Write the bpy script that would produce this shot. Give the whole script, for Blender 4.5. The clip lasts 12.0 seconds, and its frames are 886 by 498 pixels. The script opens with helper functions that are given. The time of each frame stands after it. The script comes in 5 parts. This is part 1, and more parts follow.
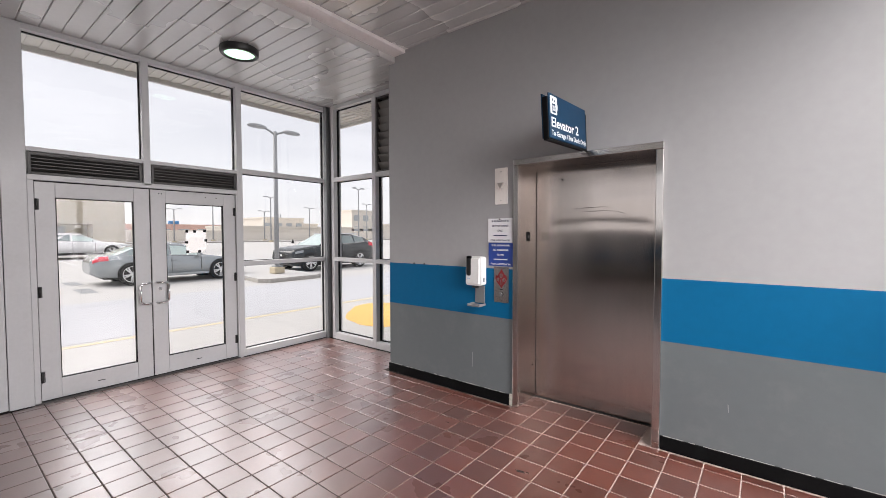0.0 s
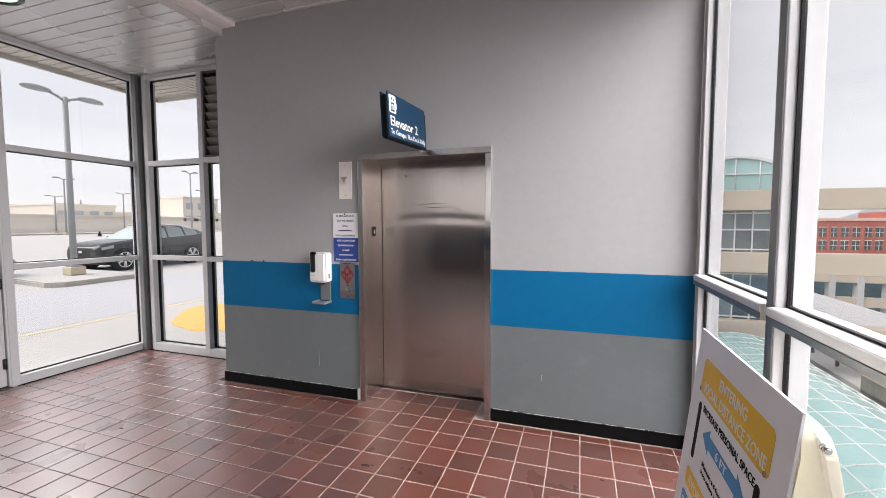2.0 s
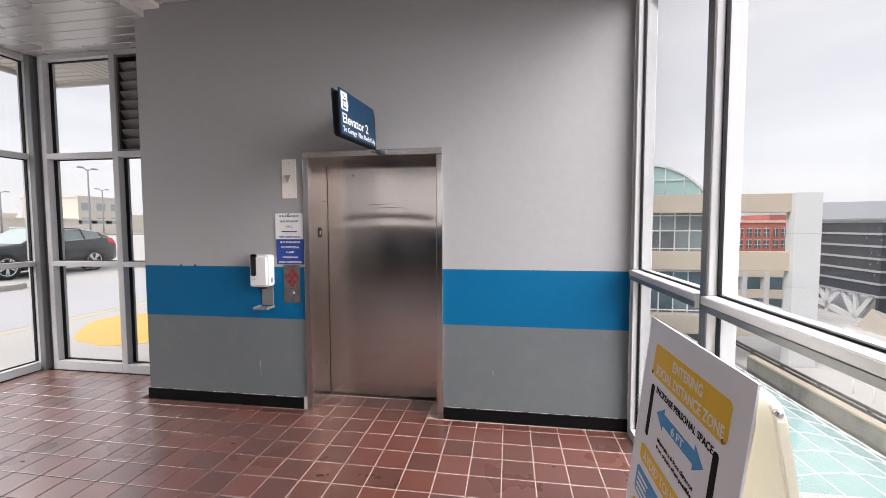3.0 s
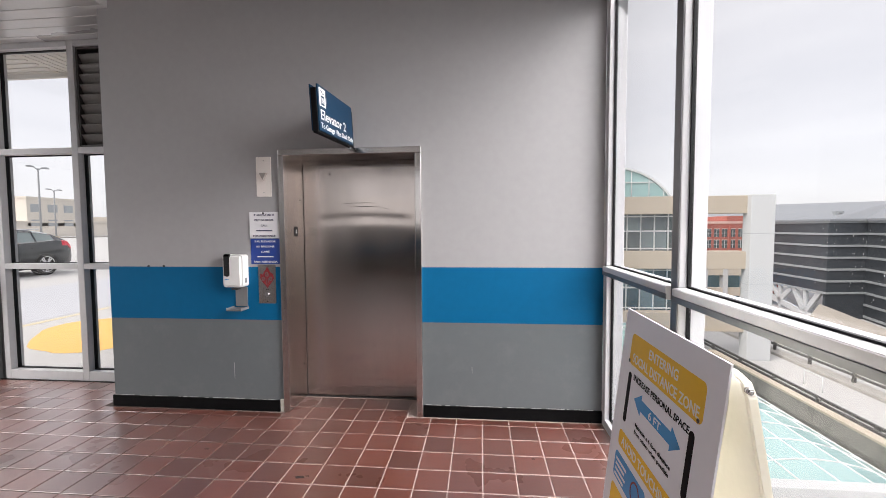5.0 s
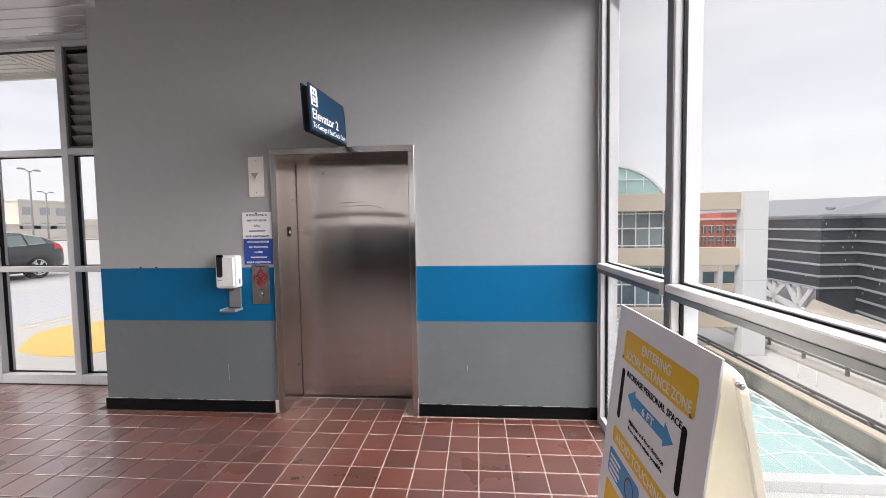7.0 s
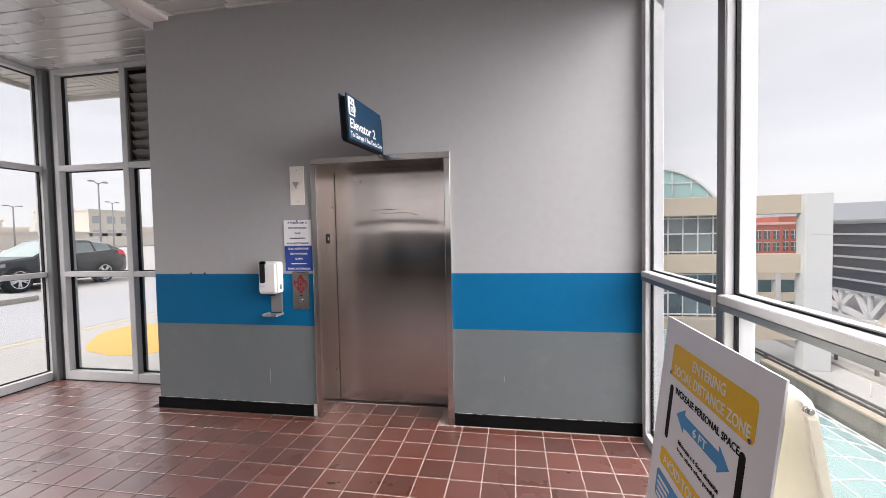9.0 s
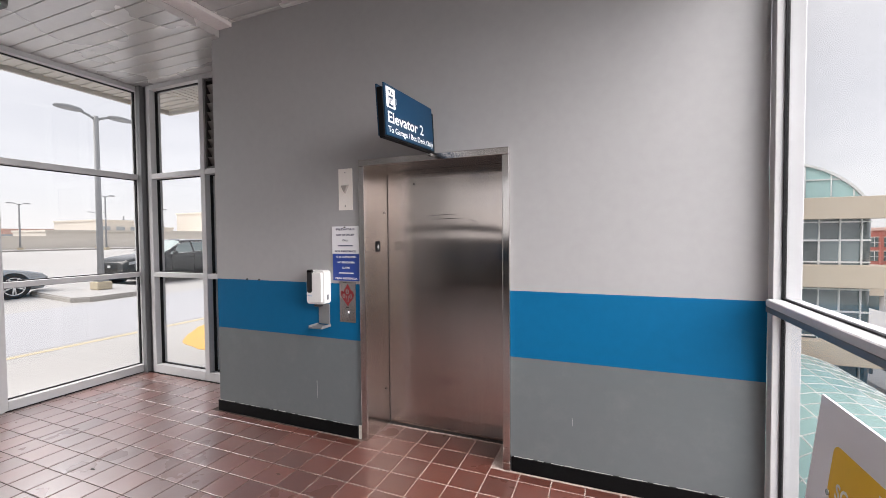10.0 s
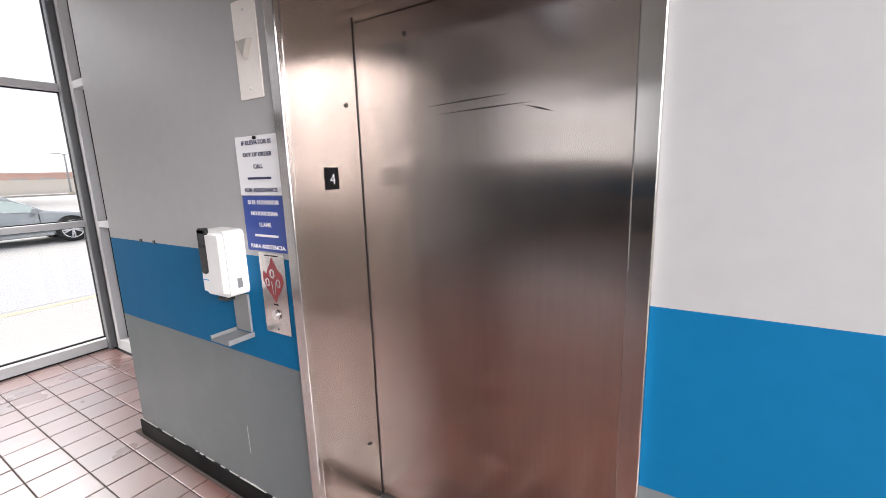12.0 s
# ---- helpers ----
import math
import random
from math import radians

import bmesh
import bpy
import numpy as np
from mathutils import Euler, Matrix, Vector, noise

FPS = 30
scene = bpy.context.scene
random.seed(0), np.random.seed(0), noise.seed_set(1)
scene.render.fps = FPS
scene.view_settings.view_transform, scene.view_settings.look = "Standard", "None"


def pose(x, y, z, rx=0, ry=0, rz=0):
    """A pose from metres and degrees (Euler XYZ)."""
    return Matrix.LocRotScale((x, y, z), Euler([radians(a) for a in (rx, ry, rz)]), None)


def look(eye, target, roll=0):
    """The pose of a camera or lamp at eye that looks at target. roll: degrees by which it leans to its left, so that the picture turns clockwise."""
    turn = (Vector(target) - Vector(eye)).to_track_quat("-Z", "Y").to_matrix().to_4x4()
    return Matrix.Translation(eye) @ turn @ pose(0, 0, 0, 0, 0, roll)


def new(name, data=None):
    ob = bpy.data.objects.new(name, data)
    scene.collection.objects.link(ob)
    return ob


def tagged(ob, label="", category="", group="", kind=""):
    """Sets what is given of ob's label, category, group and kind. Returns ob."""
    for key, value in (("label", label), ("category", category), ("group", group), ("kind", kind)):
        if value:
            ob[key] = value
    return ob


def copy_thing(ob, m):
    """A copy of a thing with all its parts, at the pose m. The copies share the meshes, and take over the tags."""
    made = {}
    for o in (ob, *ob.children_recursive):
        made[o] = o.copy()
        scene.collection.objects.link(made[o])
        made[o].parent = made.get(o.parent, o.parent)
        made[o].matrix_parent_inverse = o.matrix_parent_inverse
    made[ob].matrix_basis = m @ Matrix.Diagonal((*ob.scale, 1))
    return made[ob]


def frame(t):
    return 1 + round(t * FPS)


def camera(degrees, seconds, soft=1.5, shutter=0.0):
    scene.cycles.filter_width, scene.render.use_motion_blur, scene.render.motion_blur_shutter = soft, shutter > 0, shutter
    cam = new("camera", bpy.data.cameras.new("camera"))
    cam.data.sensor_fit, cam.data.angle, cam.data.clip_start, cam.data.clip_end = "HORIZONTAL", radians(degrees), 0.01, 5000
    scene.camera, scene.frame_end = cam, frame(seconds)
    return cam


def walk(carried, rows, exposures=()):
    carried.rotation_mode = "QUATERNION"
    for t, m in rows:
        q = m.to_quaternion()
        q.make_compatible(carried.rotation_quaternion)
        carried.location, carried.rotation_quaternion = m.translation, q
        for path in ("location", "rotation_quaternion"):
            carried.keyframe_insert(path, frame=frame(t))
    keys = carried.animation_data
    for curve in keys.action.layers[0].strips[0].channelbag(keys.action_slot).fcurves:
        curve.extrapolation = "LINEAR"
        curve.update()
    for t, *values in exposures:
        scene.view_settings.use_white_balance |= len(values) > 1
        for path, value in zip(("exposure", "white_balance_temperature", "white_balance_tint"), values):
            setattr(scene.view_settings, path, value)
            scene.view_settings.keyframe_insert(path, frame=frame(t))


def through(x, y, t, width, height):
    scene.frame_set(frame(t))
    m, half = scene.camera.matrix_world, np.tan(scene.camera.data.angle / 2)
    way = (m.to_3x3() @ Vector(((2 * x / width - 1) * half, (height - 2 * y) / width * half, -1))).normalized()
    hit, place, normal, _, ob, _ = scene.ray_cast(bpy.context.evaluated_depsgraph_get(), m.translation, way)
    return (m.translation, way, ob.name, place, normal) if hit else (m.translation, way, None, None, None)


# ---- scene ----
cam = camera(94.4, 12.0, 0.8)
PATH = [
    (0, (-0.029, -0.003, 1.546), (-1.264, 1.569, 1.472), -0.1),
    (0.5, (-0.031, 0.03, 1.543), (-1.208, 1.644, 1.458), 0.1),
    (1, (-0.025, 0.044, 1.535), (-1.08, 1.741, 1.441), 0.0),
    (1.5, (0.01, 0.056, 1.557), (-0.842, 1.862, 1.446), -0.1),
    (2, (0.065, 0.045, 1.588), (-0.567, 1.939, 1.466), -0.1),
    (2.5, (-0.038, 0.016, 1.588), (-0.48, 1.962, 1.468), -0.2),
    (3, (-0.079, 0.004, 1.573), (-0.395, 1.976, 1.461), -0.2),
    (3.5, (-0.096, -0.023, 1.558), (-0.346, 1.959, 1.448), -0.1),
    (5.5, (-0.124, -0.021, 1.544), (-0.296, 1.969, 1.44), -0.5),
    (6, (-0.114, -0.009, 1.54), (-0.272, 1.981, 1.433), -0.6),
    (6.5, (-0.103, -0.011, 1.541), (-0.263, 1.98, 1.431), -0.7),
    (7, (-0.108, -0.014, 1.542), (-0.275, 1.976, 1.433), -0.9),
    (9, (-0.102, 0.016, 1.547), (-0.447, 1.985, 1.471), -1.1),
    (9.5, (-0.058, 0.178, 1.56), (-0.549, 2.115, 1.487), -1.1),
    (10, (0.017, 0.515, 1.595), (-0.732, 2.368, 1.535), -0.5),
    (10.5, (-0.041, 0.915, 1.587), (-0.916, 2.712, 1.518), 0.0),
    (11, (-0.152, 1.337, 1.593), (-1.107, 3.091, 1.489), 0.3),
    (11.5, (-0.258, 1.788, 1.601), (-1.284, 3.494, 1.409), -0.0),
    (12, (-0.528, 2.272, 1.53), (-1.564, 3.943, 1.163), -1.8),
]
walk(cam, [(t, look(eye, target, roll)) for t, eye, target, roll in PATH], exposures=[(0.0, 1.46, 6600, 14), (10.0, 1.46, 6600, 14), (10.5, 1.49, 6600, 14), (11.0, 1.52, 6600, 14), (11.5, 1.64, 6550, 14), (12.0, 1.80, 6500, 13)])

# ---- world, sun, exposure ----
world = bpy.data.worlds.new("overcast")
scene.world = world
world.use_nodes = True
wn, wl = world.node_tree.nodes, world.node_tree.links
wn.clear()
w_out = wn.new("ShaderNodeOutputWorld")
w_mix = wn.new("ShaderNodeMixShader")
w_sky = wn.new("ShaderNodeTexSky")
w_sky.sky_type, w_sky.sun_disc = "NISHITA", False
w_sky.sun_elevation, w_sky.sun_rotation = radians(48), radians(231)
w_bg = wn.new("ShaderNodeBackground")
w_bg.inputs["Strength"].default_value = 0.07
w_cloud = wn.new("ShaderNodeBackground")
w_cloud.inputs["Strength"].default_value = 0.46
w_tc = wn.new("ShaderNodeTexCoord")
w_map = wn.new("ShaderNodeMapping")
w_map.inputs["Scale"].default_value = (1.0, 1.0, 6.5)
w_noise = wn.new("ShaderNodeTexNoise")
w_noise.inputs["Scale"].default_value, w_noise.inputs["Detail"].default_value = 1.6, 5
w_ramp = wn.new("ShaderNodeValToRGB")
w_ramp.color_ramp.elements[0].position, w_ramp.color_ramp.elements[0].color = 0.36, (0.80, 0.803, 0.83, 1)
w_ramp.color_ramp.elements[1].position, w_ramp.color_ramp.elements[1].color = 0.70, (0.94, 0.935, 0.95, 1)
w_mix.inputs[0].default_value = 0.9
wl.new(w_tc.outputs["Generated"], w_map.inputs["Vector"])
wl.new(w_map.outputs["Vector"], w_noise.inputs["Vector"])
wl.new(w_noise.outputs["Fac"], w_ramp.inputs["Fac"])
wl.new(w_ramp.outputs["Color"], w_cloud.inputs["Color"])
wl.new(w_sky.outputs["Color"], w_bg.inputs["Color"])
wl.new(w_bg.outputs[0], w_mix.inputs[1])
wl.new(w_cloud.outputs[0], w_mix.inputs[2])
wl.new(w_mix.outputs[0], w_out.inputs["Surface"])

sun = new("sun", bpy.data.lights.new("sun", "SUN"))
sun.data.energy, sun.data.angle, sun.data.color = 1.45, radians(50), (1.0, 0.96, 0.9)
sun.matrix_world = look((0, 0, 60), (42, 34, 0))


def window_fill(name, m, w, h, radiance):
    """Added area lamp that tops up the sky light through a glazed wall."""
    li = bpy.data.lights.new(name, "AREA")
    li.shape, li.size, li.size_y, li.energy = "RECTANGLE", w, h, radiance * math.pi * w * h
    li.color = (1.0, 0.985, 0.975)
    ob = new(name, li)
    ob.matrix_world = m
    return ob


window_fill("east_window_fill", look((1.65, 1.85, 2.05), (-1.4, 2.15, -0.42)), 2.9, 3.0, 2.4).data.spread = radians(112)
window_fill("west_window_fill", look((-5.85, 2.0, 2.3), (-3.5, 2.0, -0.6)), 3.2, 2.2, 0.85).data.spread = radians(88)
window_fill("south_window_fill", look((-3.3, -6.85, 2.5), (-3.3, 0.0, 2.5)), 3.7, 1.7, 0.10)


# ---- materials ----
def material(name, color, rough=0.5, metal=0.0, vary=0.12, scale=6.0, bump=0.0, bump_scale=60.0, stretch=(1, 1, 1),
             island=0.0, each=0.0, dirt=0.0, dirt_color=(0.05, 0.045, 0.04), dirt_scale=1.3, spec=0.5, gloss_vary=0.1, coat=0.0):
    """Principled paint or stone with two scales of tone, worn gloss and fine relief."""
    m = bpy.data.materials.new(name)
    m.use_nodes = True
    n, l = m.node_tree.nodes, m.node_tree.links
    p = n["Principled BSDF"]
    p.inputs["Metallic"].default_value = metal
    p.inputs["Specular IOR Level"].default_value = spec
    p.inputs["Coat Weight"].default_value, p.inputs["Coat Roughness"].default_value, p.inputs["Coat IOR"].default_value = coat, rough, 2.2
    tc, mp = n.new("ShaderNodeTexCoord"), n.new("ShaderNodeMapping")
    mp.inputs["Scale"].default_value = stretch
    geo = n.new("ShaderNodeNewGeometry")
    l.new(geo.outputs["Position"], mp.inputs["Vector"])
    big, small = n.new("ShaderNodeTexNoise"), n.new("ShaderNodeTexNoise")
    big.inputs["Scale"].default_value, big.inputs["Detail"].default_value = scale * 0.25, 4
    small.inputs["Scale"].default_value, small.inputs["Detail"].default_value = scale * 6, 3
    l.new(mp.outputs["Vector"], big.inputs["Vector"])
    l.new(mp.outputs["Vector"], small.inputs["Vector"])
    add = n.new("ShaderNodeMath")
    add.operation = "ADD"
    l.new(big.outputs["Fac"], add.inputs[0])
    l.new(small.outputs["Fac"], add.inputs[1])
    last = add.outputs[0]
    if island or each:
        src = geo.outputs["Random Per Island"] if island else n.new("ShaderNodeObjectInfo").outputs["Random"]
        k = n.new("ShaderNodeMath")
        k.operation, k.inputs[1].default_value = "MULTIPLY_ADD", island or each
        l.new(src, k.inputs[0])
        l.new(last, k.inputs[2])
        last = k.outputs[0]
    mid = 1.0 + (island or each) / 2
    rng = n.new("ShaderNodeMapRange")
    rng.inputs["From Min"].default_value, rng.inputs["From Max"].default_value = mid - 0.5, mid + 0.5
    rng.inputs["To Min"].default_value, rng.inputs["To Max"].default_value = 1 - vary, 1 + vary
    l.new(last, rng.inputs["Value"])
    mul = n.new("ShaderNodeVectorMath")
    mul.operation, mul.inputs[0].default_value = "SCALE", color
    l.new(rng.outputs["Result"], mul.inputs["Scale"])
    col = mul.outputs["Vector"]
    if dirt:
        dn, dr, dm = n.new("ShaderNodeTexNoise"), n.new("ShaderNodeMapRange"), n.new("ShaderNodeMix")
        dn.inputs["Scale"].default_value, dn.inputs["Detail"].default_value, dn.inputs["Roughness"].default_value = dirt_scale, 8, 0.65
        l.new(mp.outputs["Vector"], dn.inputs["Vector"])
        dr.inputs["From Min"].default_value, dr.inputs["From Max"].default_value = 0.52, 0.75
        dr.inputs["To Max"].default_value = dirt
        l.new(dn.outputs["Fac"], dr.inputs["Value"])
        dm.data_type = "RGBA"
        l.new(dr.outputs["Result"], dm.inputs["Factor"])
        l.new(col, dm.inputs["A"])
        dm.inputs["B"].default_value = (*dirt_color, 1)
        col = dm.outputs["Result"]
    l.new(col, p.inputs["Base Color"])
    rr = n.new("ShaderNodeMapRange")
    rr.inputs["From Min"].default_value, rr.inputs["From Max"].default_value = 0.3, 0.7
    rr.inputs["To Min"].default_value, rr.inputs["To Max"].default_value = max(rough - gloss_vary, 0.02), min(rough + gloss_vary, 1)
    l.new(big.outputs["Fac"], rr.inputs["Value"])
    l.new(rr.outputs["Result"], p.inputs["Roughness"])
    if bump:
        bn, bp = n.new("ShaderNodeTexNoise"), n.new("ShaderNodeBump")
        bn.inputs["Scale"].default_value, bn.inputs["Detail"].default_value = bump_scale, 4
        l.new(mp.outputs["Vector"], bn.inputs["Vector"])
        bp.inputs["Strength"].default_value, bp.inputs["Distance"].default_value = bump, 0.01
        l.new(bn.outputs["Fac"], bp.inputs["Height"])
        l.new(bp.outputs["Normal"], p.inputs["Normal"])
    return m


def brushed_steel(name, color=(0.56, 0.51, 0.48), rough=0.24, aniso=0.9):
    """Brushed stainless steel: vertical grain, slight dents and smears."""
    m = material(name, color, rough, 1.0, 0.09, 16.0, 0.008, 30.0, (1, 1, 0.03), gloss_vary=0.05)
    n, l = m.node_tree.nodes, m.node_tree.links
    p = n["Principled BSDF"]
    p.inputs["Anisotropic"].default_value = aniso
    ge, cr = n.new("ShaderNodeNewGeometry"), n.new("ShaderNodeVectorMath")
    cr.operation, cr.inputs[1].default_value = "CROSS_PRODUCT", (0, 0.0001, 1)
    l.new(ge.outputs["True Normal"], cr.inputs[0])
    l.new(cr.outputs[0], p.inputs["Tangent"])
    return m


def glass(name, tint=(0.945, 0.953, 0.955), gloss=1.0):
    """Clear pane: lets the view through and mirrors a little at grazing angles."""
    m = bpy.data.materials.new(name)
    m.use_nodes = True
    n, l = m.node_tree.nodes, m.node_tree.links
    n.remove(n["Principled BSDF"])
    mix, tr, gl, lw, pw, fr = (n.new("ShaderNode" + k) for k in ("MixShader", "BsdfTransparent", "BsdfGlossy", "LayerWeight", "Math", "Math"))
    tr.inputs["Color"].default_value = (*tint, 1)
    gl.inputs["Roughness"].default_value = 0.02
    gl.inputs["Color"].default_value = (gloss, gloss, gloss, 1)
    lw.inputs["Blend"].default_value = 0.5
    pw.operation, pw.inputs[1].default_value = "POWER", 5.0
    fr.operation, fr.inputs[1].default_value, fr.inputs[2].default_value = "MULTIPLY_ADD", 0.85, 0.035
    l.new(lw.outputs["Facing"], pw.inputs[0])
    l.new(pw.outputs[0], fr.inputs[0])
    l.new(fr.outputs[0], mix.inputs[0])
    l.new(tr.outputs[0], mix.inputs[1])
    l.new(gl.outputs[0], mix.inputs[2])
    l.new(mix.outputs[0], n["Material Output"].inputs["Surface"])
    return m


def thin_paper(name, color, through=0.5):
    """Paper or thin plastic that lets daylight through from behind."""
    m = material(name, color, 0.6, vary=0.05, scale=8, dirt=0.2, dirt_color=tuple(c * 0.7 for c in color), dirt_scale=4)
    n, l = m.node_tree.nodes, m.node_tree.links
    mix, tl = n.new("ShaderNodeMixShader"), n.new("ShaderNodeBsdfTranslucent")
    tl.inputs["Color"].default_value = (*color, 1)
    mix.inputs[0].default_value = through
    l.new(n["Principled BSDF"].outputs[0], mix.inputs[1])
    l.new(tl.outputs[0], mix.inputs[2])
    l.new(mix.outputs[0], n["Material Output"].inputs["Surface"])
    return m


def lit(name, color, strength):
    m = bpy.data.materials.new(name)
    m.use_nodes = True
    p = m.node_tree.nodes["Principled BSDF"]
    p.inputs["Base Color"].default_value = (*color, 1)
    p.inputs["Emission Color"].default_value = (*color, 1)
    p.inputs["Emission Strength"].default_value = strength
    return m


M_WALL_UP = material("grey wall paint", (0.350, 0.348, 0.351), 0.45, vary=0.05, scale=3, bump=0.025, bump_scale=160)
M_WALL_LOW = material("dark grey wall paint", (0.124, 0.141, 0.147), 0.45, vary=0.05, scale=3, bump=0.025, bump_scale=160, dirt=0.12, dirt_color=(0.32, 0.32, 0.31), dirt_scale=4)
M_BLUE = material("blue wall paint", (0.0005, 0.109, 0.248), 0.6, vary=0.06, spec=0.12, scale=3, bump=0.025, bump_scale=160)
M_BASE = material("black rubber", (0.0035, 0.0035, 0.004), 0.55, vary=0.3, scale=8, spec=0.1, dirt=0.12, dirt_color=(0.02, 0.029, 0.028), dirt_scale=6)
M_CAULK = material("old white caulk", (0.42, 0.41, 0.39), 0.7, vary=0.3, scale=30)
M_PLASTER = material("bare white plaster", (0.66, 0.63, 0.58), 0.8, vary=0.3, scale=40, dirt=0.5, dirt_color=(0.3, 0.26, 0.2), dirt_scale=25)
M_TILE = material("red quarry tile", (0.108, 0.029, 0.018), 0.34, vary=0.30, scale=9, bump=0.07, bump_scale=70, each=0.9, dirt=0.6, dirt_color=(0.080, 0.042, 0.036), dirt_scale=4.5, gloss_vary=0.12, spec=0.8, coat=1.0)
M_TILE_FAR = material("red quarry tile field", (0.108, 0.029, 0.018), 0.34, vary=0.30, scale=9, bump=0.07, bump_scale=70, island=0.9, dirt=0.6, dirt_color=(0.080, 0.042, 0.036), dirt_scale=4.5, gloss_vary=0.12, spec=0.8, coat=1.0)
M_ALU = material("grey painted aluminium", (0.50, 0.50, 0.51), 0.42, vary=0.05, scale=6, bump=0.04, bump_scale=120, dirt=0.15, dirt_color=(0.25, 0.24, 0.23), dirt_scale=5)
M_ALU_WHITE = material("pale aluminium", (0.50, 0.50, 0.51), 0.4, vary=0.04, scale=6, dirt=0.12, dirt_color=(0.3, 0.3, 0.3), dirt_scale=5)
M_DARKALU = material("dark grey aluminium", (0.17, 0.175, 0.18), 0.4, metal=0.4, vary=0.08, scale=6)
M_GASKET = material("black gasket", (0.005, 0.005, 0.006), 0.6, vary=0.2, spec=0.2)
M_LOUVRE = material("dark louvre metal", (0.055, 0.051, 0.05), 0.5, vary=0.15, scale=10, dirt=0.3, dirt_color=(0.2, 0.19, 0.18))
M_SLAT = material("grey louvre slat", (0.15, 0.14, 0.132), 0.5, vary=0.15, scale=10, dirt=0.3, dirt_color=(0.08, 0.075, 0.07))
M_CEIL = material("grey metal ceiling panel", (0.58, 0.57, 0.565), 0.27, metal=0.3, vary=0.05, scale=4, bump=0.02, bump_scale=3, island=0.5, gloss_vary=0.08)
M_BEAM = material("white painted steel", (0.82, 0.77, 0.76), 0.5, vary=0.05, scale=6, bump=0.05, dirt=0.2, dirt_color=(0.3, 0.27, 0.26), dirt_scale=7)
M_EAVE = material("pale eave metal", (0.56, 0.54, 0.51), 0.6, vary=0.06, scale=4)
M_DARKMETAL = material("black metal", (0.015, 0.015, 0.016), 0.35, vary=0.2)
M_STEEL = brushed_steel("brushed stainless door", (0.52, 0.462, 0.43), 0.20, 0.8)
M_STEEL_FRAME = brushed_steel("brushed stainless frame", (0.57, 0.54, 0.52), 0.18, 0.85)
M_CHROME = material("polished steel", (0.7, 0.7, 0.7), 0.16, metal=1.0, vary=0.04, gloss_vary=0.04)
M_GLASS = glass("window glass", gloss=0.55)
M_LAMP = lit("lamp diffuser", (0.5, 0.95, 0.62), 0.55)
M_WHITE = material("white plastic", (0.74, 0.74, 0.73), 0.35, vary=0.03, scale=8)
M_PAPER = material("white paper", (0.78, 0.78, 0.80), 0.6, vary=0.03, scale=12)
M_THIN = thin_paper("thin white paper", (0.9, 0.88, 0.87))
M_PAPER_BLUE = material("blue printed paper", (0.018, 0.055, 0.29), 0.5, vary=0.06, scale=12)
M_INK = material("dark blue ink", (0.035, 0.037, 0.095), 0.6, vary=0.05)
M_BLACK = material("black ink", (0.004, 0.004, 0.005), 0.6, vary=0.1, spec=0.15)
M_PRINT_WHITE = material("white print", (0.8, 0.8, 0.8), 0.5, vary=0.03)
M_SIGN_BLUE = material("dark blue sign enamel", (0.003, 0.032, 0.075), 0.45, vary=0.08, scale=8, spec=0.25)
M_CREAM = material("cream plastic plate", (0.80, 0.755, 0.71), 0.4, vary=0.05, scale=12)
M_ARROW = material("amber arrow lens", (0.36, 0.33, 0.30), 0.35, vary=0.06)
M_RED = material("dark red enamel", (0.22, 0.02, 0.025), 0.4, vary=0.1)
M_TRAY = material("grey plastic", (0.17, 0.175, 0.18), 0.4, vary=0.06)
M_SMOKE = material("smoked window plastic", (0.012, 0.012, 0.013), 0.12, vary=0.1)
M_BOARD = material("pale grey printed board", (0.83, 0.83, 0.86), 0.4, vary=0.02, scale=5)
M_YELLOW = material("yellow print", (0.86, 0.52, 0.02), 0.4, vary=0.04)
M_SKYBLUE = material("blue print", (0.05, 0.30, 0.62), 0.4, vary=0.04)
M_OLDWHITE = thin_paper("aged white plastic", (0.87, 0.85, 0.77), 0.35)
M_CONC = material("pale concrete", (0.50, 0.49, 0.48), 0.8, vary=0.09, scale=1.2, bump=0.2, bump_scale=40, dirt=0.3, dirt_color=(0.43, 0.425, 0.42), dirt_scale=0.35)
M_CONC_DARK = material("weathered concrete", (0.40, 0.38, 0.35), 0.85, vary=0.15, scale=2, bump=0.2, dirt=0.6, dirt_color=(0.12, 0.115, 0.105), dirt_scale=0.7, stretch=(1, 1, 0.4))
M_STAINED = material("soot-stained concrete", (0.25, 0.24, 0.22), 0.9, vary=0.25, scale=2, bump=0.2, dirt=0.8, dirt_color=(0.07, 0.066, 0.06), dirt_scale=1.1, stretch=(1, 1, 0.35))
M_GUARD = material("weathered guard rail steel", (0.085, 0.082, 0.08), 0.55, vary=0.25, scale=3)
M_BEIGE = material("beige precast concrete", (0.50, 0.43, 0.345), 0.8, vary=0.07, scale=1, bump=0.15, dirt=0.35, dirt_color=(0.40, 0.34, 0.25), dirt_scale=0.6)
M_COLUMN = material("pale grey column paint", (0.60, 0.61, 0.615), 0.7, vary=0.05, scale=1)
M_YPAINT = material("yellow road paint", (0.78, 0.47, 0.13), 0.7, vary=0.12, scale=3, dirt=0.5, dirt_color=(0.70, 0.50, 0.24), dirt_scale=1.5)
M_FOOT = material("faded tan footing", (0.52, 0.45, 0.33), 0.8, vary=0.12, scale=4)
M_YFADE = material("faded yellow line", (0.62, 0.54, 0.37), 0.75, vary=0.1, scale=3, dirt=0.6, dirt_color=(0.5, 0.48, 0.44), dirt_scale=3)
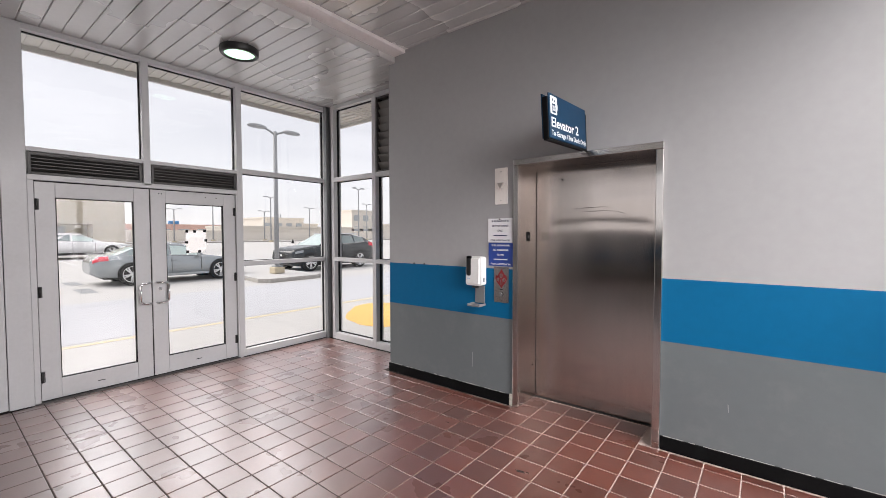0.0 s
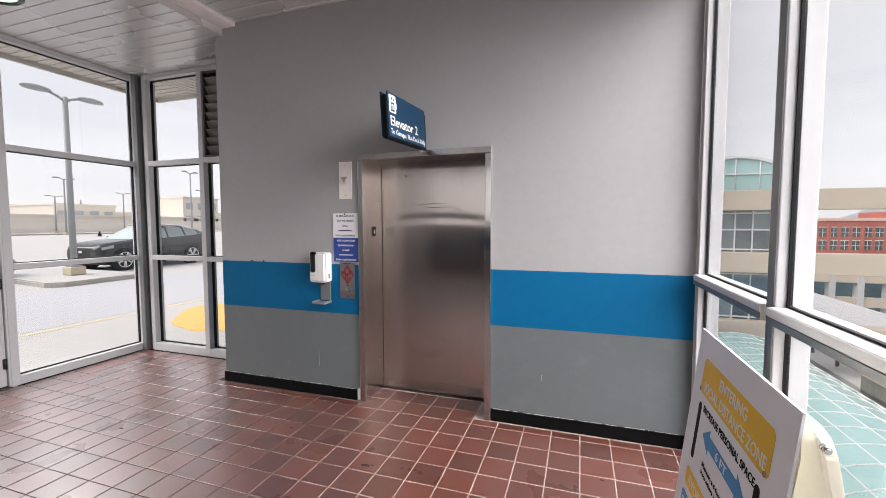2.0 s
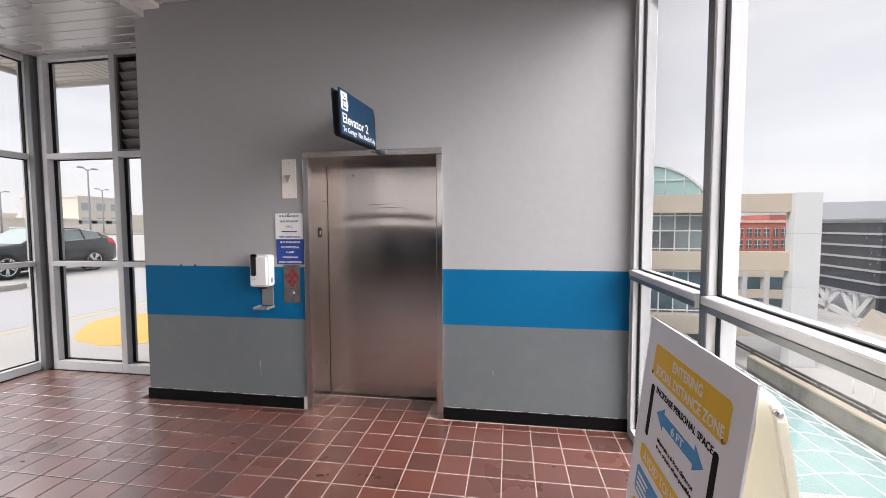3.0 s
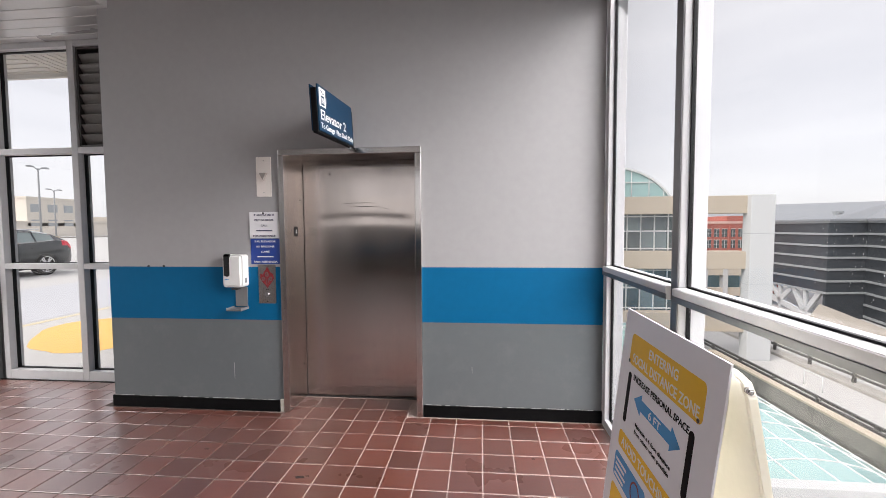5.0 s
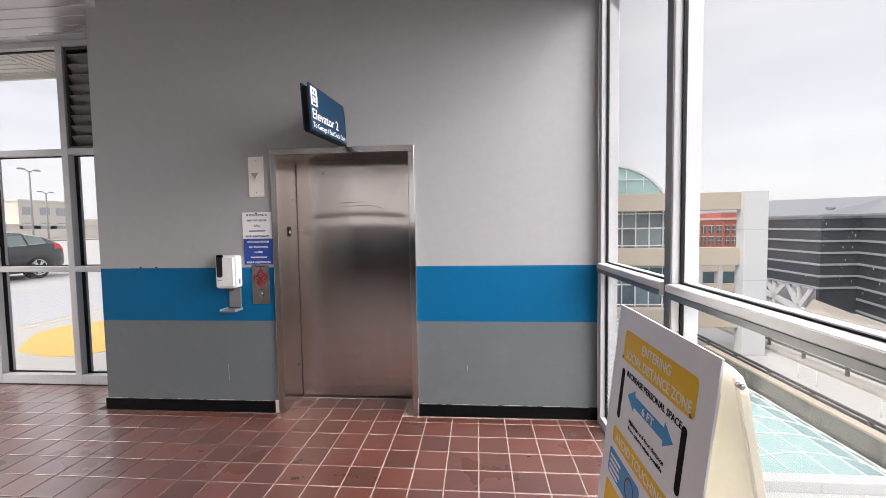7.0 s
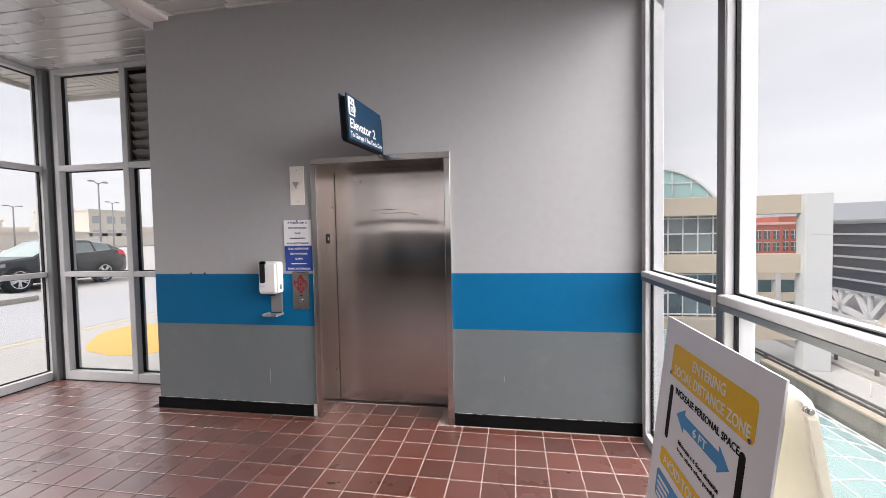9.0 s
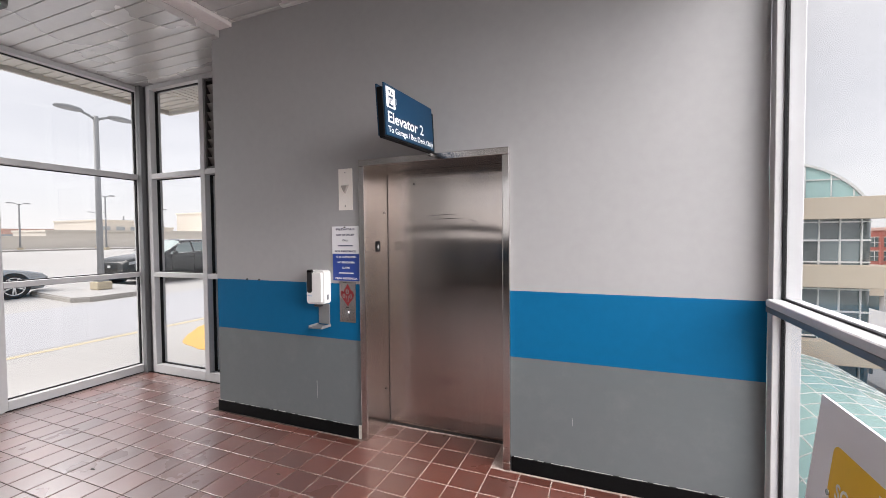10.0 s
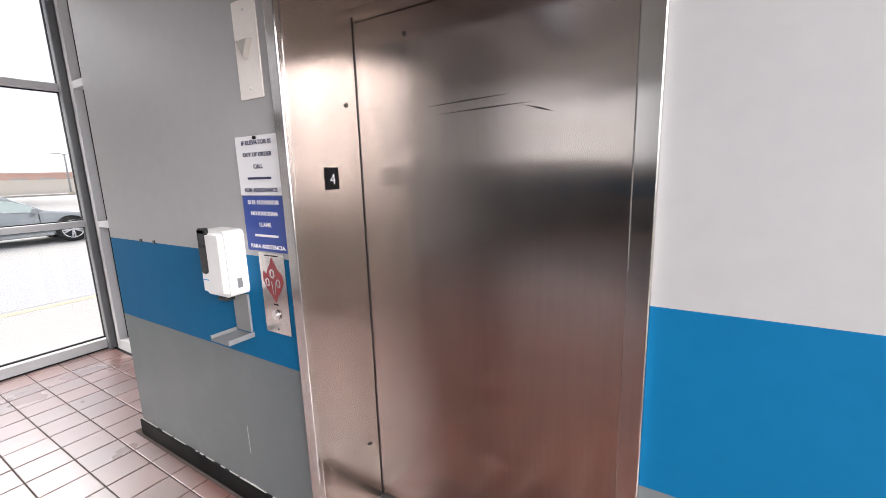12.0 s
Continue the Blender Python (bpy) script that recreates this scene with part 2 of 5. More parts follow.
M_POLE = material("grey pole paint", (0.30, 0.31, 0.32), 0.5, vary=0.08, scale=4)
M_SILVER = material("grey-blue car paint", (0.37, 0.395, 0.41), 0.22, metal=0.6, vary=0.03, gloss_vary=0.04)
M_CARBLACK = material("black car paint", (0.034, 0.039, 0.042), 0.13, vary=0.05, gloss_vary=0.03)
M_CARWHITE = material("white car paint", (0.72, 0.72, 0.72), 0.25, vary=0.02, gloss_vary=0.04)
M_CARGLASS = material("tinted car glass", (0.20, 0.25, 0.25), 0.05, vary=0.1, gloss_vary=0.03, spec=0.9)
M_WINDSHIELD = material("sky-paled green windscreen", (0.50, 0.60, 0.58), 0.06, vary=0.08, gloss_vary=0.03, spec=0.9)
M_TYRE = material("tyre rubber", (0.018, 0.018, 0.018), 0.8, vary=0.2)
M_RIM = material("alloy wheel", (0.75, 0.75, 0.76), 0.35, metal=0.4, vary=0.05)
M_TAIL = material("red tail lamp", (0.72, 0.03, 0.06), 0.3, vary=0.05)
M_LANE = material("smooth lane concrete", (0.47, 0.475, 0.50), 0.75, vary=0.07, scale=1.0, bump=0.15, bump_scale=40, dirt=0.3, dirt_color=(0.42, 0.425, 0.44), dirt_scale=0.4)
M_HAZE = material("haze-paled far window", (0.42, 0.45, 0.47), 0.3, vary=0.1, scale=0.5)
M_HEAD = material("head lamp", (0.33, 0.35, 0.37), 0.12, vary=0.05)
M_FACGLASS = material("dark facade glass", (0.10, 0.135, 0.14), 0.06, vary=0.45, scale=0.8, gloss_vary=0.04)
M_FACPANE = material("reflecting facade pane", (0.145, 0.185, 0.195), 0.07, vary=0.55, scale=1.6, each=0.8, gloss_vary=0.04)
M_TEAL = material("pale green glazing", (0.36, 0.56, 0.55), 0.12, vary=0.1, scale=0.7, island=0.4, gloss_vary=0.06)
M_MULL = material("white mullion", (0.68, 0.70, 0.70), 0.45, vary=0.05)
M_DARKGLASS = material("black curtain wall glass", (0.062, 0.070, 0.080), 0.4, vary=0.4, scale=0.3, gloss_vary=0.08, spec=0.35)
M_BAND = material("grey curtain wall band", (0.36, 0.38, 0.39), 0.5, vary=0.08, scale=0.6)
M_ROOF = material("grey metal roof", (0.27, 0.285, 0.305), 0.6, vary=0.1, scale=0.4)
M_TAN = material("tan earth", (0.40, 0.365, 0.32), 0.9, vary=0.12, scale=0.6, dirt=0.4, dirt_color=(0.3, 0.27, 0.235), dirt_scale=0.2)
M_BRICK = material("red brick", (0.42, 0.13, 0.10), 0.85, vary=0.15, scale=2)
M_FARBEIGE = material("haze-paled beige stone", (0.74, 0.69, 0.62), 0.85, vary=0.06, scale=0.4)
M_TOWER = material("stained concrete", (0.47, 0.42, 0.335), 0.85, vary=0.12, scale=0.8, dirt=0.6, dirt_color=(0.34, 0.31, 0.25), dirt_scale=0.5, stretch=(1, 1, 0.35))
M_FARRED = material("haze-paled red roofs", (0.66, 0.44, 0.38), 0.85, vary=0.2, scale=0.3)
M_GRAVEL = material("lower ground", (0.42, 0.41, 0.39), 0.9, vary=0.2, scale=0.3, dirt=0.4, dirt_color=(0.2, 0.2, 0.19), dirt_scale=0.05)
M_TANK = material("blue tank", (0.08, 0.25, 0.5), 0.5)
M_CARPET = material("dark speckled carpet", (0.03, 0.029, 0.028), 0.9, vary=0.5, scale=60, bump=0.3, bump_scale=300)


def floor_grout():
    """Cement joints: dark and worn by the doors, pale where the floor was regrouted by the lift."""
    m = material("tile grout", (0.42, 0.34, 0.31), 0.95, vary=0.2, scale=8, spec=0.08, gloss_vary=0.04)
    n, l = m.node_tree.nodes, m.node_tree.links
    p = n["Principled BSDF"]
    old = p.inputs["Base Color"].links[0].from_socket
    geo, sep, ns = n.new("ShaderNodeNewGeometry"), n.new("ShaderNodeSeparateXYZ"), n.new("ShaderNodeTexNoise")
    ns.inputs["Scale"].default_value, ns.inputs["Detail"].default_value = 1.6, 5
    l.new(geo.outputs["Position"], sep.inputs[0])
    l.new(geo.outputs["Position"], ns.inputs["Vector"])
    k = n.new("ShaderNodeMath")
    k.operation, k.inputs[1].default_value = "MULTIPLY_ADD", 2.6
    l.new(ns.outputs["Fac"], k.inputs[0])
    l.new(sep.outputs["X"], k.inputs[2])
    rng, mix = n.new("ShaderNodeMapRange"), n.new("ShaderNodeMix")
    rng.inputs["From Min"].default_value, rng.inputs["From Max"].default_value = -0.85, -0.1
    l.new(k.outputs[0], rng.inputs["Value"])
    mix.data_type = "RGBA"
    mix.inputs["A"].default_value = (0.085, 0.068, 0.062, 1)
    l.new(rng.outputs["Result"], mix.inputs["Factor"])
    l.new(old, mix.inputs["B"])
    l.new(mix.outputs["Result"], p.inputs["Base Color"])
    return m


M_GROUT = floor_grout()


# ---- mesh helpers ----
def box(bm, x0, x1, y0, y1, z0, z1, bev=0.0, mi=0):
    """An axis-aligned block with optional rounded edges."""
    vs = bmesh.ops.create_cube(bm, size=1.0, matrix=Matrix.Translation(((x0 + x1) / 2, (y0 + y1) / 2, (z0 + z1) / 2))
                               @ Matrix.Diagonal((x1 - x0, y1 - y0, z1 - z0, 1)))["verts"]
    fs = {f for v in vs for f in v.link_faces}
    for f in fs:
        f.material_index = mi
    if bev:
        es = list({e for v in vs for e in v.link_edges})
        out = bmesh.ops.bevel(bm, geom=es, offset=bev, segments=2, affect="EDGES", profile=0.5, clamp_overlap=True)
        for f in out["faces"]:
            f.material_index = mi
    return bm


def tube(bm, a, b, r0, r1=None, n=12, mi=0):
    """A round bar from a to b."""
    a, b = Vector(a), Vector(b)
    d = b - a
    m = Matrix.Translation((a + b) / 2) @ d.to_track_quat("Z", "Y").to_matrix().to_4x4()
    vs = bmesh.ops.create_cone(bm, cap_ends=True, segments=n, radius1=r0, radius2=r0 if r1 is None else r1, depth=d.length, matrix=m)["verts"]
    for f in {f for v in vs for f in v.link_faces}:
        f.material_index = mi
        f.smooth = len(f.verts) == 4
    return bm


def bent_tube(bm, pts, r, n=10):
    """A round bar along a chain of points."""
    for a, b in zip(pts, pts[1:]):
        tube(bm, a, b, r, n=n)
    for p in pts[1:-1]:
        bmesh.ops.create_uvsphere(bm, u_segments=n, v_segments=6, radius=r, matrix=Matrix.Translation(p))
    return bm


def prism(bm, pts, y0, y1, mi=0):
    """A flat outline in x and z, given thickness along y."""
    a = [bm.verts.new((x, y0, z)) for x, z in pts]
    b = [bm.verts.new((x, y1, z)) for x, z in pts]
    fs = [bm.faces.new(a), bm.faces.new(b[::-1])]
    for i in range(len(pts)):
        j = (i + 1) % len(pts)
        fs.append(bm.faces.new((a[j], a[i], b[i], b[j])))
    for f in fs:
        f.material_index = mi
    bmesh.ops.recalc_face_normals(bm, faces=fs)
    return bm


def rounded(w, h, r, n=5):
    """A rounded rectangle's outline about the origin."""
    return [(sx * (w / 2 - r) + r * math.cos(a0 + k * math.pi / 2 / n), sz * (h / 2 - r) + r * math.sin(a0 + k * math.pi / 2 / n))
            for sx, sz, a0 in ((1, 1, 0), (-1, 1, math.pi / 2), (-1, -1, math.pi), (1, -1, 1.5 * math.pi)) for k in range(n + 1)]


def mesh_of(name, bm, *mats):
    me = bpy.data.meshes.new(name)
    bm.to_mesh(me)
    bm.free()
    for m in mats:
        me.materials.append(m)
    return me


def part(name, bm, mat, parent, label="", m=None):
    """One mesh object under a thing or under a part."""
    ob = new(name, mesh_of(name, bm, *(mat if isinstance(mat, tuple) else (mat,))))
    ob.parent = parent
    if m is not None:
        ob.matrix_basis = m
    return tagged(ob, label) if label else ob


def thing(name, label, category, m=None, group="", kind=""):
    ob = new(name)
    ob.empty_display_size = 0.1
    if m is not None:
        ob.matrix_basis = m
    return tagged(ob, label, category, group, kind)


def solid(name, bm, mat, label, category, kind="", m=None, group=""):
    """A thing of one mesh."""
    ob = new(name, mesh_of(name, bm, *(mat if isinstance(mat, tuple) else (mat,))))
    if m is not None:
        ob.matrix_basis = m
    return tagged(ob, label, category, group, kind)


def B():
    return bmesh.new()


def lettering(name, words, mat, parent, x, y, height, width=None, m=None, align="LEFT", bold=0.0):
    """Flat letters in the local x-y plane, capitals of that height, squeezed to a width where one is given."""
    cu = bpy.data.curves.new(name, "FONT")
    cu.body, cu.size, cu.align_x, cu.extrude, cu.resolution_u, cu.offset = words, height / 0.73, align, 0.0004, 3, bold
    tmp = new(name, cu)
    bpy.context.view_layer.update()
    me = bpy.data.meshes.new_from_object(tmp.evaluated_get(bpy.context.evaluated_depsgraph_get()))
    bpy.data.objects.remove(tmp)
    xs = [v.co.x for v in me.vertices]
    sx = width / (max(xs) - min(xs)) if width else 1.0
    me.transform(Matrix.Translation((x, y, 0)) @ Matrix.Diagonal((sx, 1, 1, 1)))
    me.materials.clear()
    me.materials.append(mat)
    me.name = name
    ob = new(name, me)
    ob.parent = parent
    if m is not None:
        ob.matrix_basis = m
    return ob


# ---- the plan ----
X_W, X_E, Y_N, Y_L, Y_S = -5.22, 0.84, 3.79, 3.24, -7.0     # west doors, east glass, north glass, lift wall, south glass
X_C, X_WE = -3.335, 0.82                                    # the lift wall's free corner and its east end
Z_CW, Z_CE = 3.40, 3.50                                     # ceilings west and east of the beam
LX0, LX1, LZ = -1.728, -0.647, 2.14                           # lift opening
FACE = 0.05                                                 # lift frame's face

# floor slab under the tiles, with its joints
bm = B()
box(bm, X_W - 0.1, X_E + 0.1, Y_S - 0.1, Y_N + 0.1, -0.25, -0.0025)
floor = solid("floor", bm, M_GROUT, "red quarry tile floor with dark and pale grout", "floor", "structure")

# lift wall in three coats of paint
bm = B()
for z0, z1, mi in ((-0.2, 0.780, 2), (0.780, 1.228, 1), (1.228, LZ + FACE - 0.01, 0)):
    box(bm, X_C, LX0 - 0.02, Y_L, Y_L + 0.30, z0, z1, mi=mi)
    box(bm, LX1 + 0.02, X_WE, Y_L, Y_L + 0.30, z0, z1, mi=mi)
box(bm, X_C, X_WE, Y_L, Y_L + 0.30, LZ + FACE - 0.01, 3.9, mi=0)
for z0, z1, mi in ((-0.2, 0.780, 2), (0.780, 1.228, 1), (1.228, 3.9, 0)):
    box(bm, X_C, X_C + 0.25, Y_L + 0.30, 6.2, z0, z1, mi=mi)
    box(bm, X_WE - 0.25, X_WE, Y_L + 0.30, 6.2, z0, z1, mi=mi)
    box(bm, X_C + 0.25, X_WE - 0.25, 5.95, 6.2, z0, z1, mi=mi)
lift_wall = solid("wall_north", bm, (M_WALL_UP, M_BLUE, M_WALL_LOW), "grey painted wall with a wide blue stripe", "wall", "structure")

# baseboards
def baseboard(x0, x1):
    bm = B()
    box(bm, x0, x1, Y_L - 0.014, Y_L + 0.002, 0.0, 0.098, 0.003)
    ob = solid("baseboard", bm, M_BASE, "black rubber baseboard below the grey wall", "baseboard", "structure")
    bm = B()
    rnd = random.Random(int(abs(x0) * 100))
    a = x0
    while a < x1 - 0.05:
        b = a + rnd.uniform(0.008, 0.05)
        if rnd.random() < 0.7:
            box(bm, a, b, Y_L - 0.006, Y_L + 0.001, 0.098, 0.0983 + rnd.random() ** 3 * 0.004)
        a = b
    part("caulk", bm, M_CAULK, ob, "broken white caulk line")
    return ob


baseboard(X_C - 0.012, -1.815)
baseboard(LX1 + FACE + 0.004, X_WE)
bm = B()
box(bm, -1.814, -1.780, Y_L - 0.010, Y_L + 0.002, 0.0, 0.105, 0.002)
solid("baseboard", bm, M_PLASTER, "bare plaster patch where the black baseboard ends", "baseboard", "structure")
bm = B()
box(bm, X_C - 0.014, X_C + 0.002, Y_L + 0.002, Y_N - 0.02, 0.0, 0.098, 0.003)
solid("baseboard", bm, M_BASE, "black rubber baseboard round the wall's corner", "baseboard", "structure")

# ceilings: long metal panels that run east and west
def ceiling(x0, x1, y0, y1, z, name):
    bm = B()
    box(bm, x0, x1, y0, y1, z + 0.014, z + 0.10)
    rnd = random.Random(3)
    y = 0.556 - 0.1465 * 40
    while y < y1 - 0.02:
        a, b = max(y + 0.004, y0), min(y + 0.1425, y1)
        if b - a > 0.02:
            t0, t1 = rnd.uniform(0, 0.0010), rnd.uniform(0, 0.0010)
            prof = [(a, z + 0.014), (a, z + 0.003 + t0), (a + 0.004, z + t0), (b - 0.004, z + t1), (b, z + 0.003 + t1), (b, z + 0.014)]
            va = [bm.verts.new((x0, p, q)) for p, q in prof]
            vb = [bm.verts.new((x1, p, q)) for p, q in prof]
            for i in range(5):
                bm.faces.new((va[i], va[i + 1], vb[i + 1], vb[i]))
            bm.faces.new(va[::-1])
            bm.faces.new(vb)
        y += 0.1465
    bmesh.ops.recalc_face_normals(bm, faces=bm.faces[:])
    return solid(name, bm, M_CEIL, "grey linear metal ceiling panels with thin joints", "ceiling", "structure")


ceiling(X_W - 0.02, -3.24, Y_S - 0.1, Y_N + 0.02, Z_CW, "ceiling_west")
ceiling(-3.12, X_E + 0.02, Y_S - 0.1, Y_L, Z_CE, "ceiling_east")
bm = B()
box(bm, -3.31, -3.08, Y_S - 0.1, Y_L - 0.002, 3.465, 3.70, 0.004)
for y in (0.9, 1.95, 2.45):
    box(bm, -3.314, -3.285, y - 0.02, y + 0.02, 3.460, 3.48, 0.003)
solid("ceiling_beam", bm, M_BEAM, "white painted steel beam under the ceiling", "beam", "structure")
bm = B()
box(bm, X_W - 0.3, X_E + 0.3, Y_S - 0.4, 6.4, 3.72, 3.9)
solid("roof", bm, M_CONC, "flat roof slab over the lobby", "roof", "structure")


# ---- glazed walls ----
def bar(parent, name, u0, u1, z0, z1, d0=-0.05, d1=0.08, mat=None, bev=0.004):
    bm = B()
    box(bm, u0, u1, d0, d1, z0, z1, bev)
    return part(name, bm, mat or M_ALU, parent)


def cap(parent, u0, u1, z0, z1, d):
    """Dark strip on a member's room side: backlit shade put into its colour."""
    return part("room_side_strip", box(B(), u0 + 0.003, u1 - 0.003, d - 0.006, d + 0.001, z0, z1, 0.002), M_DARKALU, parent)


def pane(parent, u0, u1, z0, z1, d=0.03, inset=0.02, rubber=0.016):
    """A pane of glass in its black gasket."""
    bm = B()
    box(bm, u0 - inset, u1 + inset, d - 0.004, d + 0.004, z0 - inset, z1 + inset)
    p = part("pane", bm, M_GLASS, parent)
    p.visible_shadow = False
    bm = B()
    for a, b, c, e in ((u0 - 0.002, u0 + 0.008, z0, z1), (u1 - 0.008, u1 + 0.002, z0, z1), (u0, u1, z0 - 0.002, z0 + 0.008), (u0, u1, z1 - 0.008, z1 + 0.002)):
        box(bm, a, b, d - rubber, d + rubber, c, e)
    part("gasket", bm, M_GASKET, p)
    return p


def louvre(parent, u0, u1, z0, z1, step, mat, d0=-0.03, d1=0.07):
    """A framed bank of slanted slats before a dark duct."""
    lv = part("louvre", box(B(), u0, u1, d1 - 0.01, d1, z0, z1), M_DARKMETAL, parent, "dark metal louvre")
    fr = 0.022
    for a, b, c, e in ((u0, u0 + fr, z0, z1), (u1 - fr, u1, z0, z1), (u0 + fr, u1 - fr, z0, z0 + fr), (u0 + fr, u1 - fr, z1 - fr, z1)):
        part("louvre_frame", box(B(), a, b, d0, d1, c, e, 0.002), M_LOUVRE, lv)
    z = z0 + fr + step * 0.5
    while z < z1 - fr - step * 0.4:
        bm = B()
        v = [bm.verts.new((x, y, zz)) for x in (u0 + fr, u1 - fr) for y, zz in ((d0 + 0.010, z + step * 0.49), (d1 - 0.03, z - step * 0.52), (d1 - 0.03, z - step * 0.52 + 0.006), (d0 + 0.010, z + step * 0.49 + 0.007))]
        for i in range(4):
            j = (i + 1) % 4
            bm.faces.new((v[i], v[j], v[4 + j], v[4 + i]))
        bm.faces.new(v[:4][::-1])
        bm.faces.new(v[4:])
        bmesh.ops.recalc_face_normals(bm, faces=bm.faces[:])
        part("slat", bm, mat, lv)
        z += step
    return lv


# west wall: doors, louvres and three tall lights
west = thing("window_1", "grey aluminium glazed wall beside the entrance doors", "window", pose(X_W, 0, 0, 0, 0, 90), kind="structure")
ZH = 3.345
for u0, u1, z0, z1 in ((0.43, 0.59, -0.1, Z_CW), (1.462, 1.528, 2.06, Z_CW), (2.43, 2.498, -0.1, Z_CW), (3.722, 3.80, -0.1, Z_CW)):
    bar(west, "mullion", u0, u1, z0, z1)
for u0, u1, z0, z1 in ((0.59, 1.462, ZH, Z_CW), (1.528, 2.43, ZH, Z_CW), (2.498, 3.722, ZH, Z_CW), (0.59, 1.462, 2.29, 2.33), (1.528, 2.43, 2.29, 2.33),
                       (2.498, 3.722, 2.305, 2.362), (2.498, 3.722, 1.15, 1.205), (2.498, 3.722, -0.1, 0.09), (0.59, 2.43, 2.035, 2.085)):
    bar(west, "rail", u0, u1, z0, z1)
for u0, u1, z0, z1 in ((0.59, 1.462, 2.33, ZH), (1.528, 2.43, 2.33, ZH), (2.498, 3.722, 2.362, ZH), (2.498, 3.722, 1.205, 2.305), (2.498, 3.722, 0.09, 1.15)):
    pane(west, u0, u1, z0, z1)
louvre(west, 0.602, 1.452, 2.088, 2.287, 0.03, M_LOUVRE)
louvre(west, 1.538, 2.42, 2.088, 2.287, 0.03, M_LOUVRE)
bar(west, "threshold", 0.59, 2.43, -0.1, 0.012, -0.06, 0.12, M_LOUVRE)
bar(west, "jamb", 0.59, 0.632, 0.012, 2.035)
bar(west, "jamb", 2.412, 2.43, 0.012, 2.035)


def entrance_door(name, u0, u1, hinge, pull):
    """A glazed door leaf with narrow stiles, hinges and a bent pull handle."""
    d = thing(name, "grey aluminium glass entrance door, closed", "door", pose(X_W, 0, 0, 0, 0, 90), kind="structure")
    z0, z1, st = 0.02, 2.025, 0.138
    for nm, a, b, c, e in (("stile", u0, u0 + st, z0, z1), ("stile", u1 - st, u1, z0, z1), ("bottom_rail", u0 + st, u1 - st, z0, 0.20), ("top_rail", u0 + st, u1 - st, 1.886, z1)):
        bar(d, nm, a, b, c, e, -0.025, 0.025)
    pane(d, u0 + st, u1 - st, 0.20, 1.886, 0.0, 0.01)
    for z in (0.24, 1.02, 1.82):
        hg = B()
        tube(hg, (hinge, -0.033, z - 0.05), (hinge, -0.033, z + 0.05), 0.011)
        box(hg, hinge - 0.018, hinge + 0.018, -0.028, -0.022, z - 0.05, z + 0.05)
        part("hinge", hg, M_DARKMETAL, d, "dark hinge")
    s = 1 if pull > hinge else -1
    h = B()
    bent_tube(h, [(pull, -0.02, 1.03), (pull, -0.075, 1.03), (pull - s * 0.075, -0.085, 1.025), (pull - s * 0.095, -0.085, 1.0), (pull - s * 0.095, -0.085, 0.84), (pull - s * 0.075, -0.085, 0.815), (pull, -0.075, 0.81), (pull, -0.02, 0.81)], 0.011)
    part("handle", h, M_CHROME, d, "bent chrome pull handle")
    return d


D_W = entrance_door("door_1", 0.638, 1.512, 0.648, 1.495)
D_E = entrance_door("door_2", 1.522, 2.408, 2.40, 1.56)
bm = B()
tube(bm, (1.592, -0.03, 0.955), (1.592, -0.024, 0.955), 0.018)
tube(bm, (1.592, -0.045, 0.955), (1.592, -0.03, 0.955), 0.008)
part("lock", bm, M_CHROME, D_E, "round chrome lock cylinder")
for u, z in ((1.60, 1.985), (1.625, 1.985), (2.07, 1.975), (2.19, 1.975)):
    part("screw", tube(B(), (u, -0.029, z), (u, -0.024, z), 0.006, n=8), M_DARKMETAL, D_E)
part("screw", box(B(), 1.935, 1.995, -0.028, -0.024, 0.095, 0.103), M_DARKMETAL, D_E)
part("screw", box(B(), 1.04, 1.10, -0.028, -0.024, 0.095, 0.103), M_DARKMETAL, D_W)

gap = thing("door_seal", "black rubber seals round the entrance doors", "seal", pose(X_W, 0, 0, 0, 0, 90), kind="structure")
for u0, u1, z0, z1 in ((1.5115, 1.5225, 0.014, 2.025), (0.631, 0.6385, 0.014, 2.03), (2.4075, 2.413, 0.014, 2.03), (0.638, 2.408, 2.025, 2.036)):
    part("seal", box(B(), u0, u1, -0.012, 0.012, z0, z1), M_GASKET, gap)
part("seal", box(B(), 0.638, 2.408, -0.022, 0.02, 0.0125, 0.021), M_GASKET, gap)
for u0, u1 in ((2.47, 3.74), (0.24, 0.585)):
    part("floor_joint", box(B(), u0, u1, -0.07, -0.048, -0.01, 0.006), M_GASKET, gap, "dark sealant line")
bm = B()
box(bm, X_W + 0.05, X_C - 0.02, Y_N - 0.07, Y_N - 0.048, -0.01, 0.006)
solid("floor_joint", bm, M_GASKET, "dark sealant line below the north window", "trim", "structure")

# notice taped to the inner door's glass
notice = thing("notice", "white paper notice taped to the door glass with black tape", "notice", pose(X_W - 0.02, 1.985, 1.455, 0, 0, 90))
part("sheet", prism(B(), [(-0.115, 0.13), (0.105, 0.13), (0.105, -0.08), (0.06, -0.125), (-0.105, -0.125)], 0.012, 0.0135), M_THIN, notice)
for u, z in ((-0.10, 0.125), (-0.02, 0.125), (0.09, 0.13), (-0.105, 0.0), (0.10, 0.02), (-0.095, -0.11), (0.03, -0.11)):
    part("tape", prism(B(), [(u - 0.016, z - 0.014), (u + 0.014, z - 0.018), (u + 0.017, z + 0.014), (u - 0.013, z + 0.017)], 0.0075, 0.0115), M_BLACK, notice)

